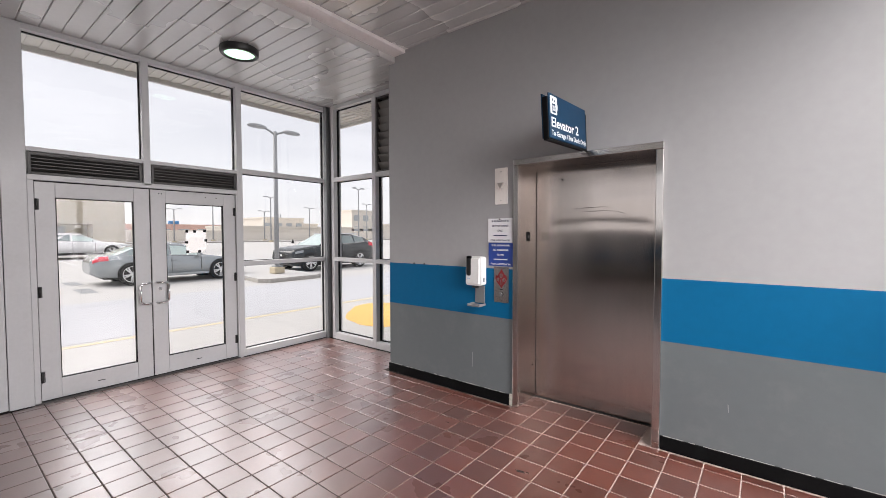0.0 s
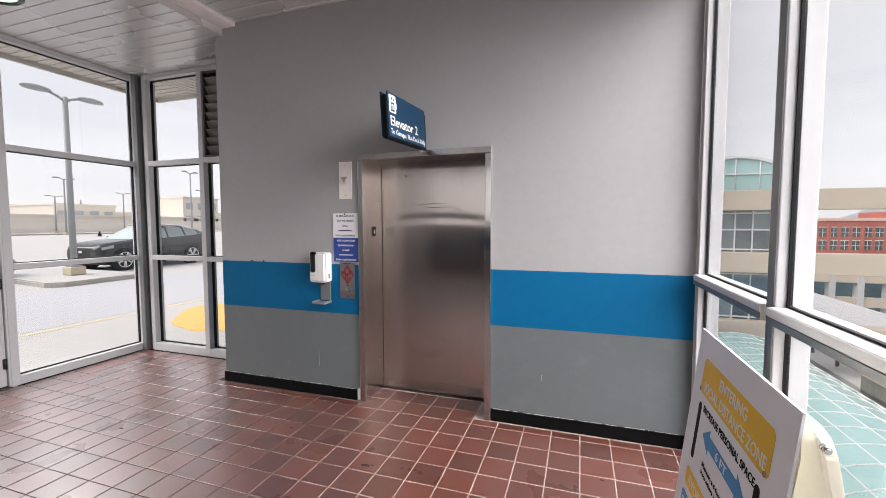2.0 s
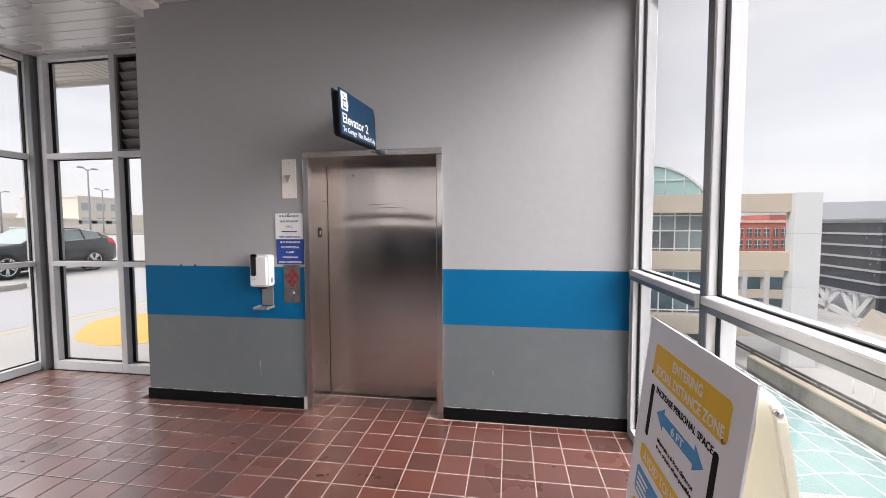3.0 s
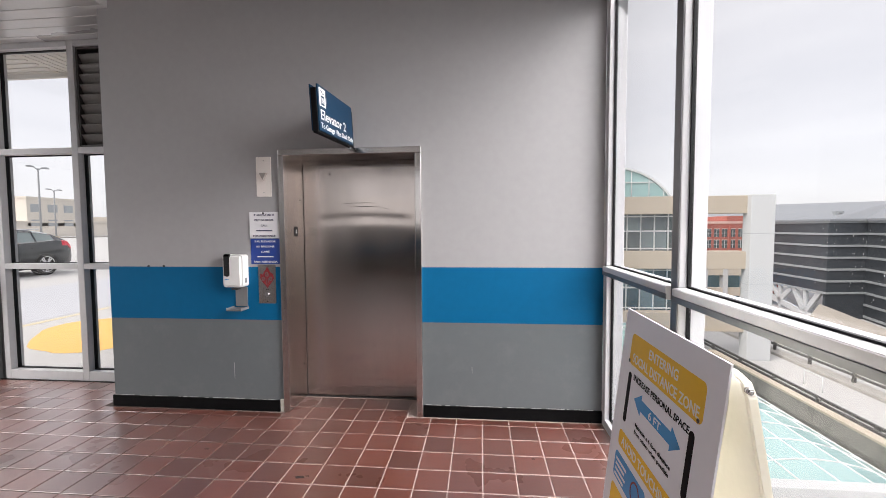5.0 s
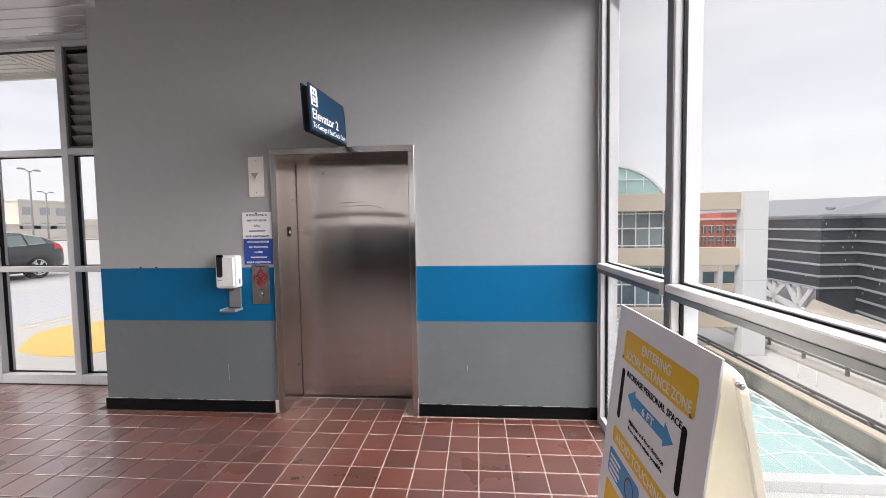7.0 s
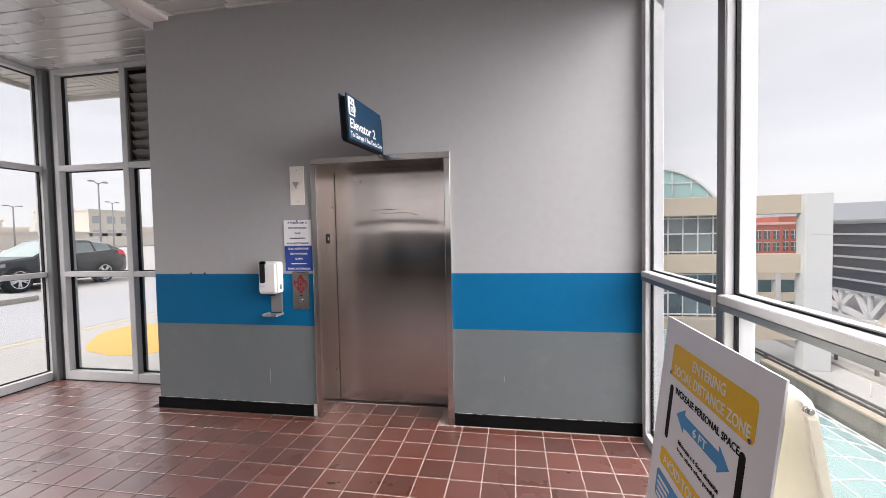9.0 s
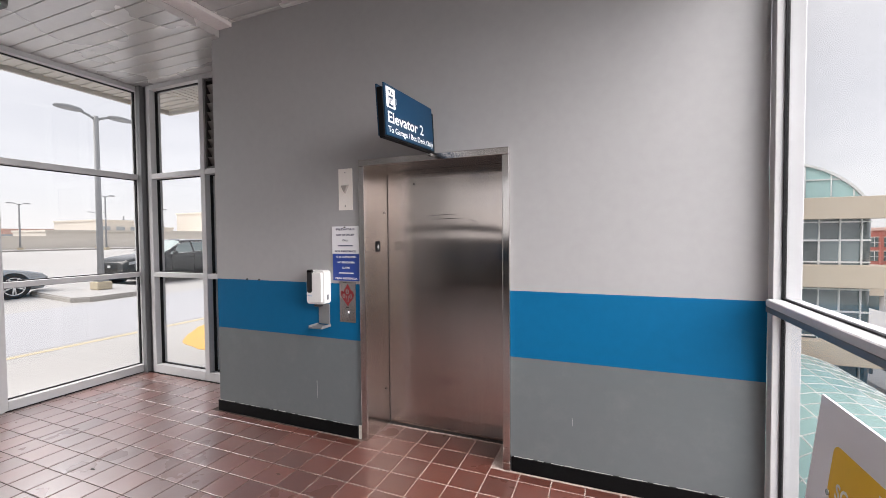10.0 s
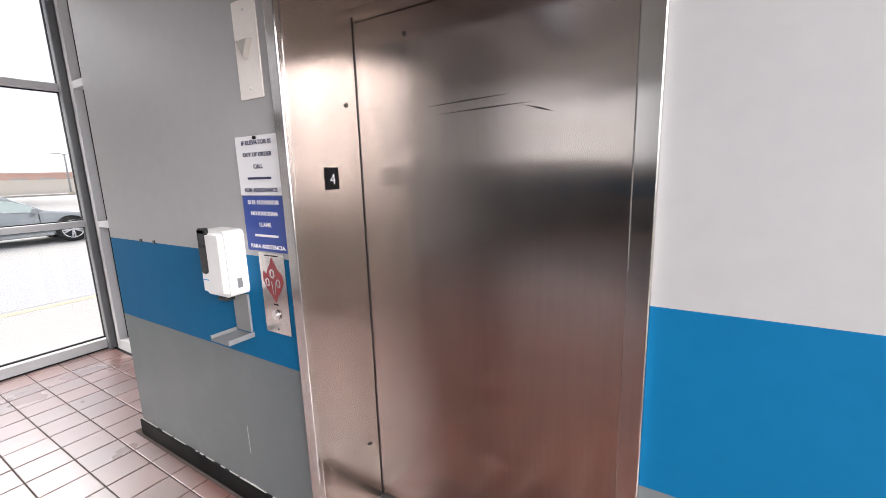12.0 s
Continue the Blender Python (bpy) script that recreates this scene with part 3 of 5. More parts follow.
# metal-clad wall south of the doors
wl_w = thing("wall_west", "grey metal panel wall beside the doors", "wall", kind="structure")
part("cladding", box(B(), X_W - 0.16, X_W - 0.01, Y_S - 0.1, 0.43, -0.2, 3.72), M_ALU, wl_w)
part("panel", box(B(), X_W - 0.01, X_W + 0.055, 0.235, 0.425, 0.012, Z_CW, 0.006), M_ALU, wl_w)
for k in range(6):
    part("panel", box(B(), X_W - 0.01, X_W + 0.045, 0.225 - 1.2 * (k + 1), 0.22 - 1.2 * k, 0.012, Z_CW, 0.006), M_ALU, wl_w)

# north glass beside the lift wall
north = thing("window_2", "aluminium window wall with a louvre in its top corner", "window", pose(0, Y_N, 0), kind="structure")
for u0, u1, z0, z1 in ((X_W + 0.165, X_W + 0.228, -0.1, Z_CW), (-4.175, -4.105, -0.1, Z_CW), (X_C - 0.10, X_C + 0.02, -0.1, Z_CW)):
    bar(north, "mullion", u0, u1, z0, z1)
for a, b in ((X_W + 0.228, -4.175), (-4.105, X_C - 0.10)):
    for z0, z1 in ((ZH, Z_CW), (2.305, 2.365), (1.15, 1.205), (-0.1, 0.10)):
        bar(north, "rail", a, b, z0, z1)
    pane(north, a, b, 0.10, 1.15)
    pane(north, a, b, 1.205, 2.305)
pane(north, X_W + 0.228, -4.175, 2.365, ZH)
louvre(north, -4.102, X_C - 0.095, 2.368, ZH - 0.002, 0.098, M_SLAT)

bm = B()
box(bm, X_W - 0.02, X_W + 0.162, Y_N - 0.035, Y_N + 0.1, -0.1, Z_CW, 0.01)
box(bm, X_W + 0.052, X_W + 0.12, Y_N - 0.095, Y_N - 0.037, -0.1, Z_CW, 0.006)
solid("corner_post", bm, M_DARKALU, "dark metal post in the glazed corner", "post", "structure")

# east glass over the roadway
east = thing("window_3", "pale aluminium window wall over the roadway", "window", pose(X_E, 0, 0, 0, 0, -90), kind="structure")
posts = [(-3.24, -3.165), (-2.10, -2.03), (0.06, 0.13), (2.25, 2.325)]
for a, b in posts:
    bar(east, "mullion", a, b, -0.1, Z_CE, -0.02, 0.105, M_ALU_WHITE)
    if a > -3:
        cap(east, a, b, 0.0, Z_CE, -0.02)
for (_, a), (b, _) in zip(posts, posts[1:]):
    for z0, z1 in ((3.43, Z_CE), (1.18, 1.25), (-0.1, 0.06)):
        bar(east, "rail", a, b, z0, z1, -0.045 if z0 == 1.18 else -0.02, 0.105, M_ALU_WHITE)
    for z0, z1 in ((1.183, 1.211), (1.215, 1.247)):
        part("room_side_strip", box(B(), a, b, -0.05, -0.044, z0, z1, 0.002), M_ALU if z0 == 1.215 else M_DARKALU, east)
    pane(east, a, b, 0.06, 1.18, 0.026, rubber=0.009)
    pane(east, a, b, 1.25, 3.43, 0.026, rubber=0.009)

rnd = random.Random(8)
bm = B()
for k in range(170):
    y, z = rnd.uniform(0.50, 1.30), rnd.uniform(1.34, 1.60)
    w, h = rnd.uniform(0.0003, 0.0006), rnd.uniform(0.0006, 0.0024)
    box(bm, -y - w, -y + w, 0.0305, 0.0312, z - h, z + h)
drops = part("rain_mark", bm, thin_paper("dried rain film", (0.62, 0.63, 0.64), 0.8), east, "dried white rain specks on the glass")
tagged(drops, "dried white rain specks on the glass", kind="stuff")

bm = B()
for z0, z1, mi in ((-0.2, 0.780, 2), (0.780, 1.228, 1), (1.228, 3.72, 0)):
    box(bm, X_E - 0.02, X_E + 0.2, Y_S, -2.327, z0, z1, mi=mi)
solid("wall_east_unseen", bm, (M_WALL_UP, M_BLUE, M_WALL_LOW), "unseen grey striped wall, added to cut light beyond the east glass", "wall", "structure")

# south end behind the walk, unseen: glass to the west, added painted wall to the east
south = thing("window_4", "aluminium window wall at the lobby's far side", "window", pose(0, Y_S, 0, 0, 0, 180), kind="structure")
us = [1.40, -X_W]
for u in us:
    bar(south, "mullion", u - 0.035, u + 0.035, -0.1, Z_CE)
for a, b in zip(us, us[1:]):
    for z0, z1 in ((3.40, Z_CE), (1.52, 1.60)):
        bar(south, "rail", a + 0.035, b - 0.035, z0, z1)
    bm = B()
    for z0, z1, mi in ((-0.1, 0.780, 0), (0.780, 1.228, 1), (1.228, 1.52, 0)):
        box(bm, a + 0.035, b - 0.035, -0.04, 0.1, z0, z1, mi=mi)
    part("parapet", bm, (M_WALL_UP, M_BLUE, M_WALL_LOW), south, "grey painted parapet with a blue stripe")
    pane(south, a + 0.035, b - 0.035, 1.60, 3.40)
bm = B()
for z0, z1, mi in ((-0.2, 0.780, 2), (0.780, 1.228, 1), (1.228, 3.72, 0)):
    box(bm, -1.365, X_E + 0.1, Y_S - 0.25, Y_S, z0, z1, mi=mi)
solid("wall_south_unseen", bm, (M_WALL_UP, M_BLUE, M_WALL_LOW), "unseen grey striped wall, added to cut the south light", "wall", "structure")

# eave outside the doors, ribbed beneath
bm = B()
box(bm, -6.05, X_W - 0.09, -3.6, 4.75, 3.50, 3.72)
box(bm, -6.09, -6.05, -3.6, 4.75, 3.44, 3.74)
box(bm, X_W - 0.09, X_C + 0.1, Y_N + 0.1, 4.75, 3.50, 3.72)
box(bm, -6.05, X_C + 0.1, 4.71, 4.75, 3.44, 3.74)
y = -3.5
while y < 4.7:
    box(bm, -6.04, X_W - 0.1, y, y + 0.05, 3.489, 3.502)
    y += 0.12
x = X_W - 0.05
while x < X_C + 0.05:
    box(bm, x, x + 0.045, Y_N + 0.11, 4.70, 3.493, 3.502)
    x += 0.1
solid("eave", bm, M_EAVE, "ribbed roof eave outside the entrance", "eave", "structure")

# ---- lift entrance ----
lift = thing("elevator_entrance", "brushed stainless steel lift doorway with a closed door", "elevator", pose(0, Y_L, 0))
Y_D = 0.34
for nm, a, b, c, e in (("jamb", LX0 - FACE, LX0, 0.0, LZ), ("jamb", LX1, LX1 + FACE, 0.0, LZ), ("lintel", LX0 - FACE, LX1 + FACE, LZ, LZ + FACE)):
    bm = B()
    box(bm, a, b, -0.022, 0.38, c, e, 0.004)
    part(nm, bm, M_STEEL_FRAME, lift)
for a, b, c, e in ((LX0 - 0.001, LX0 + 0.0025, 0.012, LZ - 0.003), (LX1 - 0.0025, LX1 + 0.001, 0.012, LZ - 0.003), (LX0 + 0.003, LX1 - 0.003, LZ - 0.0025, LZ + 0.001)):
    part("reveal", box(B(), a, b, 0.002, 0.335, c, e), M_STEEL, lift, "brushed steel reveal with its shade put into a darker colour")


def dented_door(x0, x1, z0, z1, y):
    """A steel leaf whose skin is buckled in faint level waves."""
    bm = B()
    nx, nz = 30, 90
    g = []
    for k in range(nz + 1):
        z = z0 + (z1 - z0) * k / nz
        row = []
        for i in range(nx + 1):
            x = x0 + (x1 - x0) * i / nx
            edge = min(1.0, 6 * min(i, nx - i) / nx, 8 * min(k, nz - k) / nz)
            u = (x - x0) / (x1 - x0)
            d = 0.0012 * math.exp(-((z - 1.60 - 0.04 * math.sin(3 * u)) / 0.035) ** 2) - 0.0008 * math.exp(-((z - 1.80 - 0.03 * u) / 0.05) ** 2)
            d += 0.0010 * math.sin(9.0 * z + 1.2 * u) * math.exp(-((z - 1.45) / 0.35) ** 2) + 0.0010 * noise.noise((x * 2.0, 0.0, z * 3.0))
            row.append(bm.verts.new((x, y + d * edge, z)))
        g.append(row)
    for a, b in zip(g, g[1:]):
        for i in range(nx):
            bm.faces.new((a[i], a[i + 1], b[i + 1], b[i])).smooth = True
    box(bm, x0, x1, y + 0.006, y + 0.035, z0, z1)
    return bm


door = part("sliding_door", dented_door(LX0 + 0.004, LX1 - 0.004, 0.012, LZ - 0.004, Y_D), M_STEEL, lift, "dented brushed steel sliding door")
part("seam", box(B(), LX0, LX0 + 0.006, Y_D - 0.003, Y_D + 0.002, 0.01, LZ), M_DARKMETAL, lift)
part("header", box(B(), LX0, LX1, Y_D - 0.055, Y_D - 0.006, LZ - 0.028, LZ - 0.004), M_STEEL, lift)
part("sill", box(B(), LX0, LX1, Y_D - 0.02, Y_D + 0.16, -0.02, 0.001, 0.0), M_LOUVRE, lift, "dark grooved metal door sill")
part("key_hole", tube(B(), (-1.475, Y_D - 0.004, 2.03), (-1.475, Y_D + 0.002, 2.03), 0.008, n=10), M_DARKMETAL, door)
for x0, x1, z0, z1 in ((-1.40, -1.06, 1.765, 1.775), (-1.34, -0.98, 1.735, 1.742), (-1.02, -0.92, 1.735, 1.705)):
    bm = B()
    xm, zm = (x0 + x1) / 2, (z0 + z1) / 2
    prism(bm, [(x0, z0), (xm, zm + 0.0035), (x1, z1), (xm, zm - 0.0025)], Y_D - 0.0012, Y_D + 0.001)
    part("scratch", bm, M_LOUVRE, door, "long dark scratch")
plate = part("floor_plate", box(B(), LX0 - 0.001, LX0 + 0.0055, 0.135, 0.205, 1.478, 1.562, 0.001), M_BLACK, lift, "black floor number plate")
lettering("numeral", "4", M_PRINT_WHITE, plate, 0, 0, 0.045, bold=-0.0012, m=Matrix.Translation((LX0 + 0.0062, 0.157, 1.497)) @ Matrix(((0, 0, 1, 0), (1, 0, 0, 0), (0, 1, 0, 0), (0, 0, 0, 1))))
for z in (1.80, 0.32):
    part("bolt", tube(B(), (LX0 - 0.001, 0.275, z), (LX0 + 0.008, 0.275, z), 0.008, n=8), M_DARKMETAL, lift)

# shaft walls hide the car; the car waits behind the door
car_m = pose(0, Y_L + 0.50, 0)
car = thing("elevator_car", "steel-lined lift car with a grey carpet behind the door", "elevator", car_m)
CX0, CX1 = -2.15, -0.45
part("car_floor", box(B(), CX0, CX1, 0, 1.75, -0.06, 0.006), M_CARPET, car, "dark grey carpet")
part("car_ceiling", box(B(), CX0, CX1, 0, 1.75, 2.36, 2.42), M_STEEL_FRAME, car)
part("back_panel", box(B(), CX0, CX1, 1.72, 1.75, 0.006, 2.36), M_STEEL, car)
for y0 in (0.06, 0.62, 1.18):
    part("side_panel", box(B(), CX0 - 0.02, CX0 + 0.01, y0, y0 + 0.535, 0.10, 2.30, 0.004), M_STEEL, car)
    part("side_panel", box(B(), CX1 - 0.01, CX1 + 0.02, y0, y0 + 0.535, 0.10, 2.30, 0.004), M_STEEL, car)
    vent = part("vent", box(B(), CX0 + 0.008, CX0 + 0.0125, y0 + 0.2, y0 + 0.4, 0.11, 0.115), M_DARKMETAL, car)
    for k in range(7):
        part("slot", box(B(), CX0 + 0.008, CX0 + 0.0125, y0 + 0.2 + k * 0.028, y0 + 0.212 + k * 0.028, 0.12, 0.19), M_DARKMETAL, vent)
part("kick_plate", box(B(), CX0 - 0.02, CX0 + 0.006, 0.0, 1.72, 0.006, 0.098), M_STEEL_FRAME, car)
part("kick_plate", box(B(), CX1 - 0.006, CX1 + 0.02, 0.0, 1.72, 0.006, 0.098), M_STEEL_FRAME, car)
rail = part("handrail", box(B(), CX0 + 0.05, CX0 + 0.07, 0.12, 1.66, 0.86, 0.91, 0.006), M_CHROME, car, "flat steel handrail")
for y in (0.2, 0.9, 1.6):
    part("bracket", box(B(), CX0 + 0.008, CX0 + 0.052, y, y + 0.03, 0.87, 0.90), M_CHROME, rail)
poster = thing("framed_notice", "black framed garage notice with a photograph on the lift wall", "notice", car_m @ Matrix.Translation((CX0 + 0.0165, 0.42, 1.12)))
part("board", box(B(), -0.004, 0.004, 0, 0.40, 0, 0.55, 0.002), M_BLACK, poster)
part("picture", box(B(), 0.004, 0.006, 0.02, 0.38, 0.36, 0.53), M_SKYBLUE, poster)
part("picture", box(B(), 0.004, 0.0065, 0.02, 0.38, 0.36, 0.43), M_BEIGE, poster)
for k, w in enumerate((0.32, 0.30, 0.30, 0.12, 0.12, 0.2, 0.22, 0.26)):
    part("text_bar", box(B(), 0.004, 0.0055, 0.03, 0.03 + w, 0.315 - 0.035 * k, 0.322 - 0.035 * k), M_BAND, poster)

# hall lantern
lantern = thing("hall_lantern", "cream lift hall lantern plate with a down arrow", "lantern", pose(-1.907, Y_L, 1.973))
part("faceplate", prism(B(), rounded(0.127, 0.325, 0.006), -0.006, 0.002), M_CREAM, lantern)
arrow = B()
v = [arrow.verts.new(p) for p in ((-0.036, -0.006, 0.033), (0.036, -0.006, 0.033), (0, -0.006, -0.035), (-0.030, -0.026, 0.028), (0.030, -0.026, 0.028), (0, -0.026, -0.026))]
for f in ((0, 1, 4, 3), (1, 2, 5, 4), (2, 0, 3, 5), (3, 4, 5)):
    arrow.faces.new([v[i] for i in f])
bmesh.ops.recalc_face_normals(arrow, faces=arrow.faces[:])
part("arrow", arrow, M_ARROW, lantern, "raised translucent down arrow")
for z in (0.13, -0.13):
    part("screw", tube(B(), (0, -0.008, z), (0, -0.005, z), 0.005, n=8), M_CHROME, lantern)

# paper notices by the lift
XZ = Matrix(((1, 0, 0, 0), (0, 0, -1, 0), (0, 1, 0, 0), (0, 0, 0, 1)))     # letters upright on a wall that faces south


def paper(name, label, x0, x1, z0, z1, mat, ink, lines):
    p = thing(name, label, "notice", pose((x0 + x1) / 2, Y_L, (z0 + z1) / 2))
    w, h = x1 - x0, z1 - z0
    bm = B()
    cols, front = 6, []
    for i in range(cols + 1):
        u = -w / 2 + w * i / cols
        dy = -0.003 - 0.003 * (2 * i / cols - 1) ** 2
        front.append([bm.verts.new((u, dy, z)) for z in (-h / 2, h / 2)] + [bm.verts.new((u, dy + 0.0018, z)) for z in (-h / 2, h / 2)])
    for a, b in zip(front, front[1:]):
        bm.faces.new((a[0], b[0], b[1], a[1]))
        bm.faces.new((a[2], a[3], b[3], b[2]))
        bm.faces.new((a[0], a[2], b[2], b[0]))
        bm.faces.new((a[1], b[1], b[3], a[3]))
    for a in (front[0], front[-1]):
        bm.faces.new((a[0], a[1], a[3], a[2]))
    bmesh.ops.recalc_face_normals(bm, faces=bm.faces[:])
    sheet = part("sheet", bm, mat, p)
    for k, (words, width) in enumerate(lines):
        z = h / 2 - h * (k + 0.72) / len(lines) + 0.0
        if words:
            lettering("text_line", words, ink, sheet, 0, 0, 0.0155, width, Matrix.Translation((0, -0.0072, z)) @ XZ, "CENTER", 0.0005)
        else:
            part("text_bar", box(B(), -width / 2, width / 2, -0.0076, -0.0066, z + 0.003, z + 0.0115), ink, sheet)
    return p


paper("notice", "white paper notice in English taped beside the lift", -2.041, -1.790, 1.467, 1.684, M_PAPER, M_INK,
      (("IF ELEVATOR IS", 0.175), ("OUT OF ORDER", 0.17), ("CALL", 0.055), ("", 0.14), ("FOR ASSISTANCE", 0.195)))
paper("notice", "blue paper notice in Spanish taped beside the lift", -2.036, -1.785, 1.252, 1.464, M_PAPER_BLUE, M_PRINT_WHITE,
      (("SI EL ELEVADOR", 0.185), ("NO FUNCIONA", 0.16), ("LLAME", 0.07), ("", 0.14), ("PARA ASISTENCIA", 0.205)))
part("pin", tube(B(), (-1.92, Y_L - 0.012, 1.676), (-1.92, Y_L - 0.002, 1.676), 0.006, n=8), M_BLACK, None)
tagged(bpy.data.objects["pin"], "small black pin above the white notice", "pin")

# call button plate with a red flame symbol
call = thing("call_station", "stainless lift call plate with a red fire warning symbol", "call button", pose(-1.903, Y_L, 1.084))
part("faceplate", prism(B(), rounded(0.150, 0.325, 0.004), -0.004, 0.002), M_STEEL_FRAME, call)
flame = B()
prism(flame, [(0, 0.145), (0.018, 0.118), (0.03, 0.098), (0.052, 0.082), (0.06, 0.052), (0.044, 0.022), (0.016, -0.012), (0.004, -0.034), (-0.018, -0.008), (-0.044, 0.022), (-0.06, 0.052), (-0.058, 0.088), (-0.036, 0.078), (-0.026, 0.102), (-0.01, 0.122)], -0.0055, -0.004)
fl = part("flame", flame, M_RED, call, "dark red flame symbol")
for x, z, w, h in ((0.0, 0.082, 0.030, 0.036), (-0.032, 0.046, 0.026, 0.034), (0.032, 0.046, 0.026, 0.034)):
    sym = part("symbol", prism(B(), [(a + x, b + z) for a, b in rounded(w, h, 0.012)], -0.0075, -0.005), M_STEEL_FRAME, fl, "pale rounded symbol")
    part("mark", prism(B(), [(a + x, b + z) for a, b in rounded(0.007, h * 0.6, 0.003)], -0.0085, -0.007), M_RED, sym)
for x0, z0, x1, z1 in ((-0.012, 0.05, -0.004, -0.004), (0.012, 0.052, 0.006, 0.0)):
    part("streak", prism(B(), [(x0, z0), (x0 + 0.005, z0), (x1 + 0.004, z1), (x1, z1)], -0.0065, -0.005), M_STEEL_FRAME, fl)
bm = B()
tube(bm, (0, -0.012, -0.085), (0, -0.003, -0.085), 0.020, n=20)
tube(bm, (0, -0.016, -0.085), (0, -0.010, -0.085), 0.014, n=20)
part("button", bm, M_CHROME, call, "round steel call button")
part("text_bar", box(B(), -0.04, 0.04, -0.0048, -0.0035, 0.150, 0.154), M_BLACK, call)
part("text_bar", box(B(), -0.014, 0.014, -0.0048, -0.0035, -0.046, -0.040), M_BLACK, call)
part("screw", tube(B(), (0, -0.006, -0.145), (0, -0.003, -0.145), 0.004, n=8), M_DARKMETAL, call)

# soap dispenser
disp = thing("hand_sanitizer_dispenser", "white plastic hand sanitizer dispenser with a grey drip tray", "dispenser", pose(-2.153, Y_L, 1.200))
bm = B()
prism(bm, rounded(0.172, 0.268, 0.024), -0.10, 0.0)
bmesh.ops.bevel(bm, geom=[e for e in bm.edges if all(v.co.y < -0.09 for v in e.verts)], offset=0.018, segments=3, affect="EDGES")
body = part("body", bm, M_WHITE, disp)
part("sight_glass", prism(B(), [(x - 0.042, z + 0.05) for x, z in rounded(0.048, 0.185, 0.018)], -0.103, -0.08), M_SMOKE, body, "smoked sight window")
part("sensor_strip", box(B(), -0.066, -0.014, -0.103, -0.09, 0.118, 0.139, 0.004), M_SMOKE, body)
part("text_bar", box(B(), -0.062, -0.025, -0.1013, -0.0995, -0.070, -0.0655), M_SKYBLUE, body)
part("side_button", box(B(), 0.085, 0.090, -0.05, -0.03, -0.10, -0.06, 0.002), M_TRAY, body)
part("back_arm", box(B(), -0.028, 0.076, -0.012, 0.0, -0.305, -0.14, 0.004), M_TRAY, disp)
bm = B()
prism(bm, [(x * 0.95 + 0.005, z) for x, z in ((-0.055, -0.325), (0.08, -0.325), (0.08, -0.303), (0.07, -0.315), (-0.045, -0.315), (-0.055, -0.303))], -0.115, 0.0)
part("drip_tray", bm, M_TRAY, disp, "grey plastic drip tray")
part("nozzle", box(B(), -0.02, 0.04, -0.08, -0.04, -0.155, -0.142, 0.003), M_DARKMETAL, disp)

# wall anchors left by a removed fitting
for x in (-2.965, -2.825):
    solid("wall_anchor", tube(B(), (x, Y_L - 0.006, 1.232), (x, Y_L + 0.002, 1.232), 0.009, n=10), M_DARKMETAL, "small dark wall anchor above the blue stripe", "anchor", group="wall anchors")

for x, z0, z1 in ((-2.222, 0.41, 0.27), (-0.2, 0.42, 0.37)):
    part("scratch", prism(B(), [(x, z0), (x + 0.004, z0), (x + 0.006, z1), (x + 0.003, z1)], Y_L - 0.0008, Y_L + 0.001), M_WALL_UP, lift_wall, "pale scratch in the paint")

# projecting lift sign
sign = thing("hanging_sign", "dark blue projecting lift sign with white lettering", "sign", pose(-1.138, Y_L, 2.328, 2.0, -2.3, -2.0))
part("housing", box(B(), -0.048, -0.010, -0.672, 0.005, -0.138, 0.148, 0.004), M_BLACK, sign, "black sign housing")
board = part("face_panel", box(B(), -0.010, 0.0, -0.667, -0.040, -0.124, 0.170, 0.002), M_SIGN_BLUE, sign)
part("face_panel", box(B(), -0.058, -0.048, -0.667, -0.040, -0.124, 0.170, 0.002), M_SIGN_BLUE, sign)
part("bracket", box(B(), -0.042, -0.016, -0.07, 0.0, -0.155, -0.136, 0.002), M_CHROME, sign)
YZ = Matrix(((0, 0, 1, 0), (1, 0, 0, 0), (0, 1, 0, 0), (0, 0, 0, 1)))     # letters upright on a face that looks east
lettering("text_line", "Elevator 2", M_PRINT_WHITE, board, 0, 0, 0.066, 0.45, Matrix.Translation((0.0012, -0.648, -0.047)) @ YZ, "LEFT", 0.0013)
lettering("text_line", "To Garage / Bus Deck Only", M_PRINT_WHITE, board, 0, 0, 0.036, 0.592, Matrix.Translation((0.0012, -0.645, -0.104)) @ YZ, "LEFT", 0.0006)
icon = part("pictogram", prism(B(), rounded(0.10, 0.118, 0.008), -0.0006, 0.0006), M_PRINT_WHITE, board, "white lift pictogram", Matrix.Translation((0.001, -0.600, 0.096)) @ pose(0, 0, 0, 0, 0, 90))
part("car_symbol", prism(B(), [(x, z - 0.02) for x, z in rounded(0.05, 0.06, 0.004)], -0.0016, 0.0018), M_SIGN_BLUE, icon)
for s in (-1, 1):
    part("arrow", prism(B(), [(s * 0.014 - 0.010, 0.022 if s > 0 else 0.042), (s * 0.014 + 0.010, 0.022 if s > 0 else 0.042), (s * 0.014, 0.042 if s > 0 else 0.022)], -0.0016, 0.0018), M_SIGN_BLUE, icon)
for k in (-1, 0, 1):
    part("symbol", prism(B(), [(x + k * 0.014, z - 0.02) for x, z in rounded(0.008, 0.038, 0.003)], -0.0022, 0.0024), M_PRINT_WHITE, icon)
part("groove", box(B(), 0.0, 0.001, -0.540, -0.536, 0.072, 0.108), M_PRINT_WHITE, board)

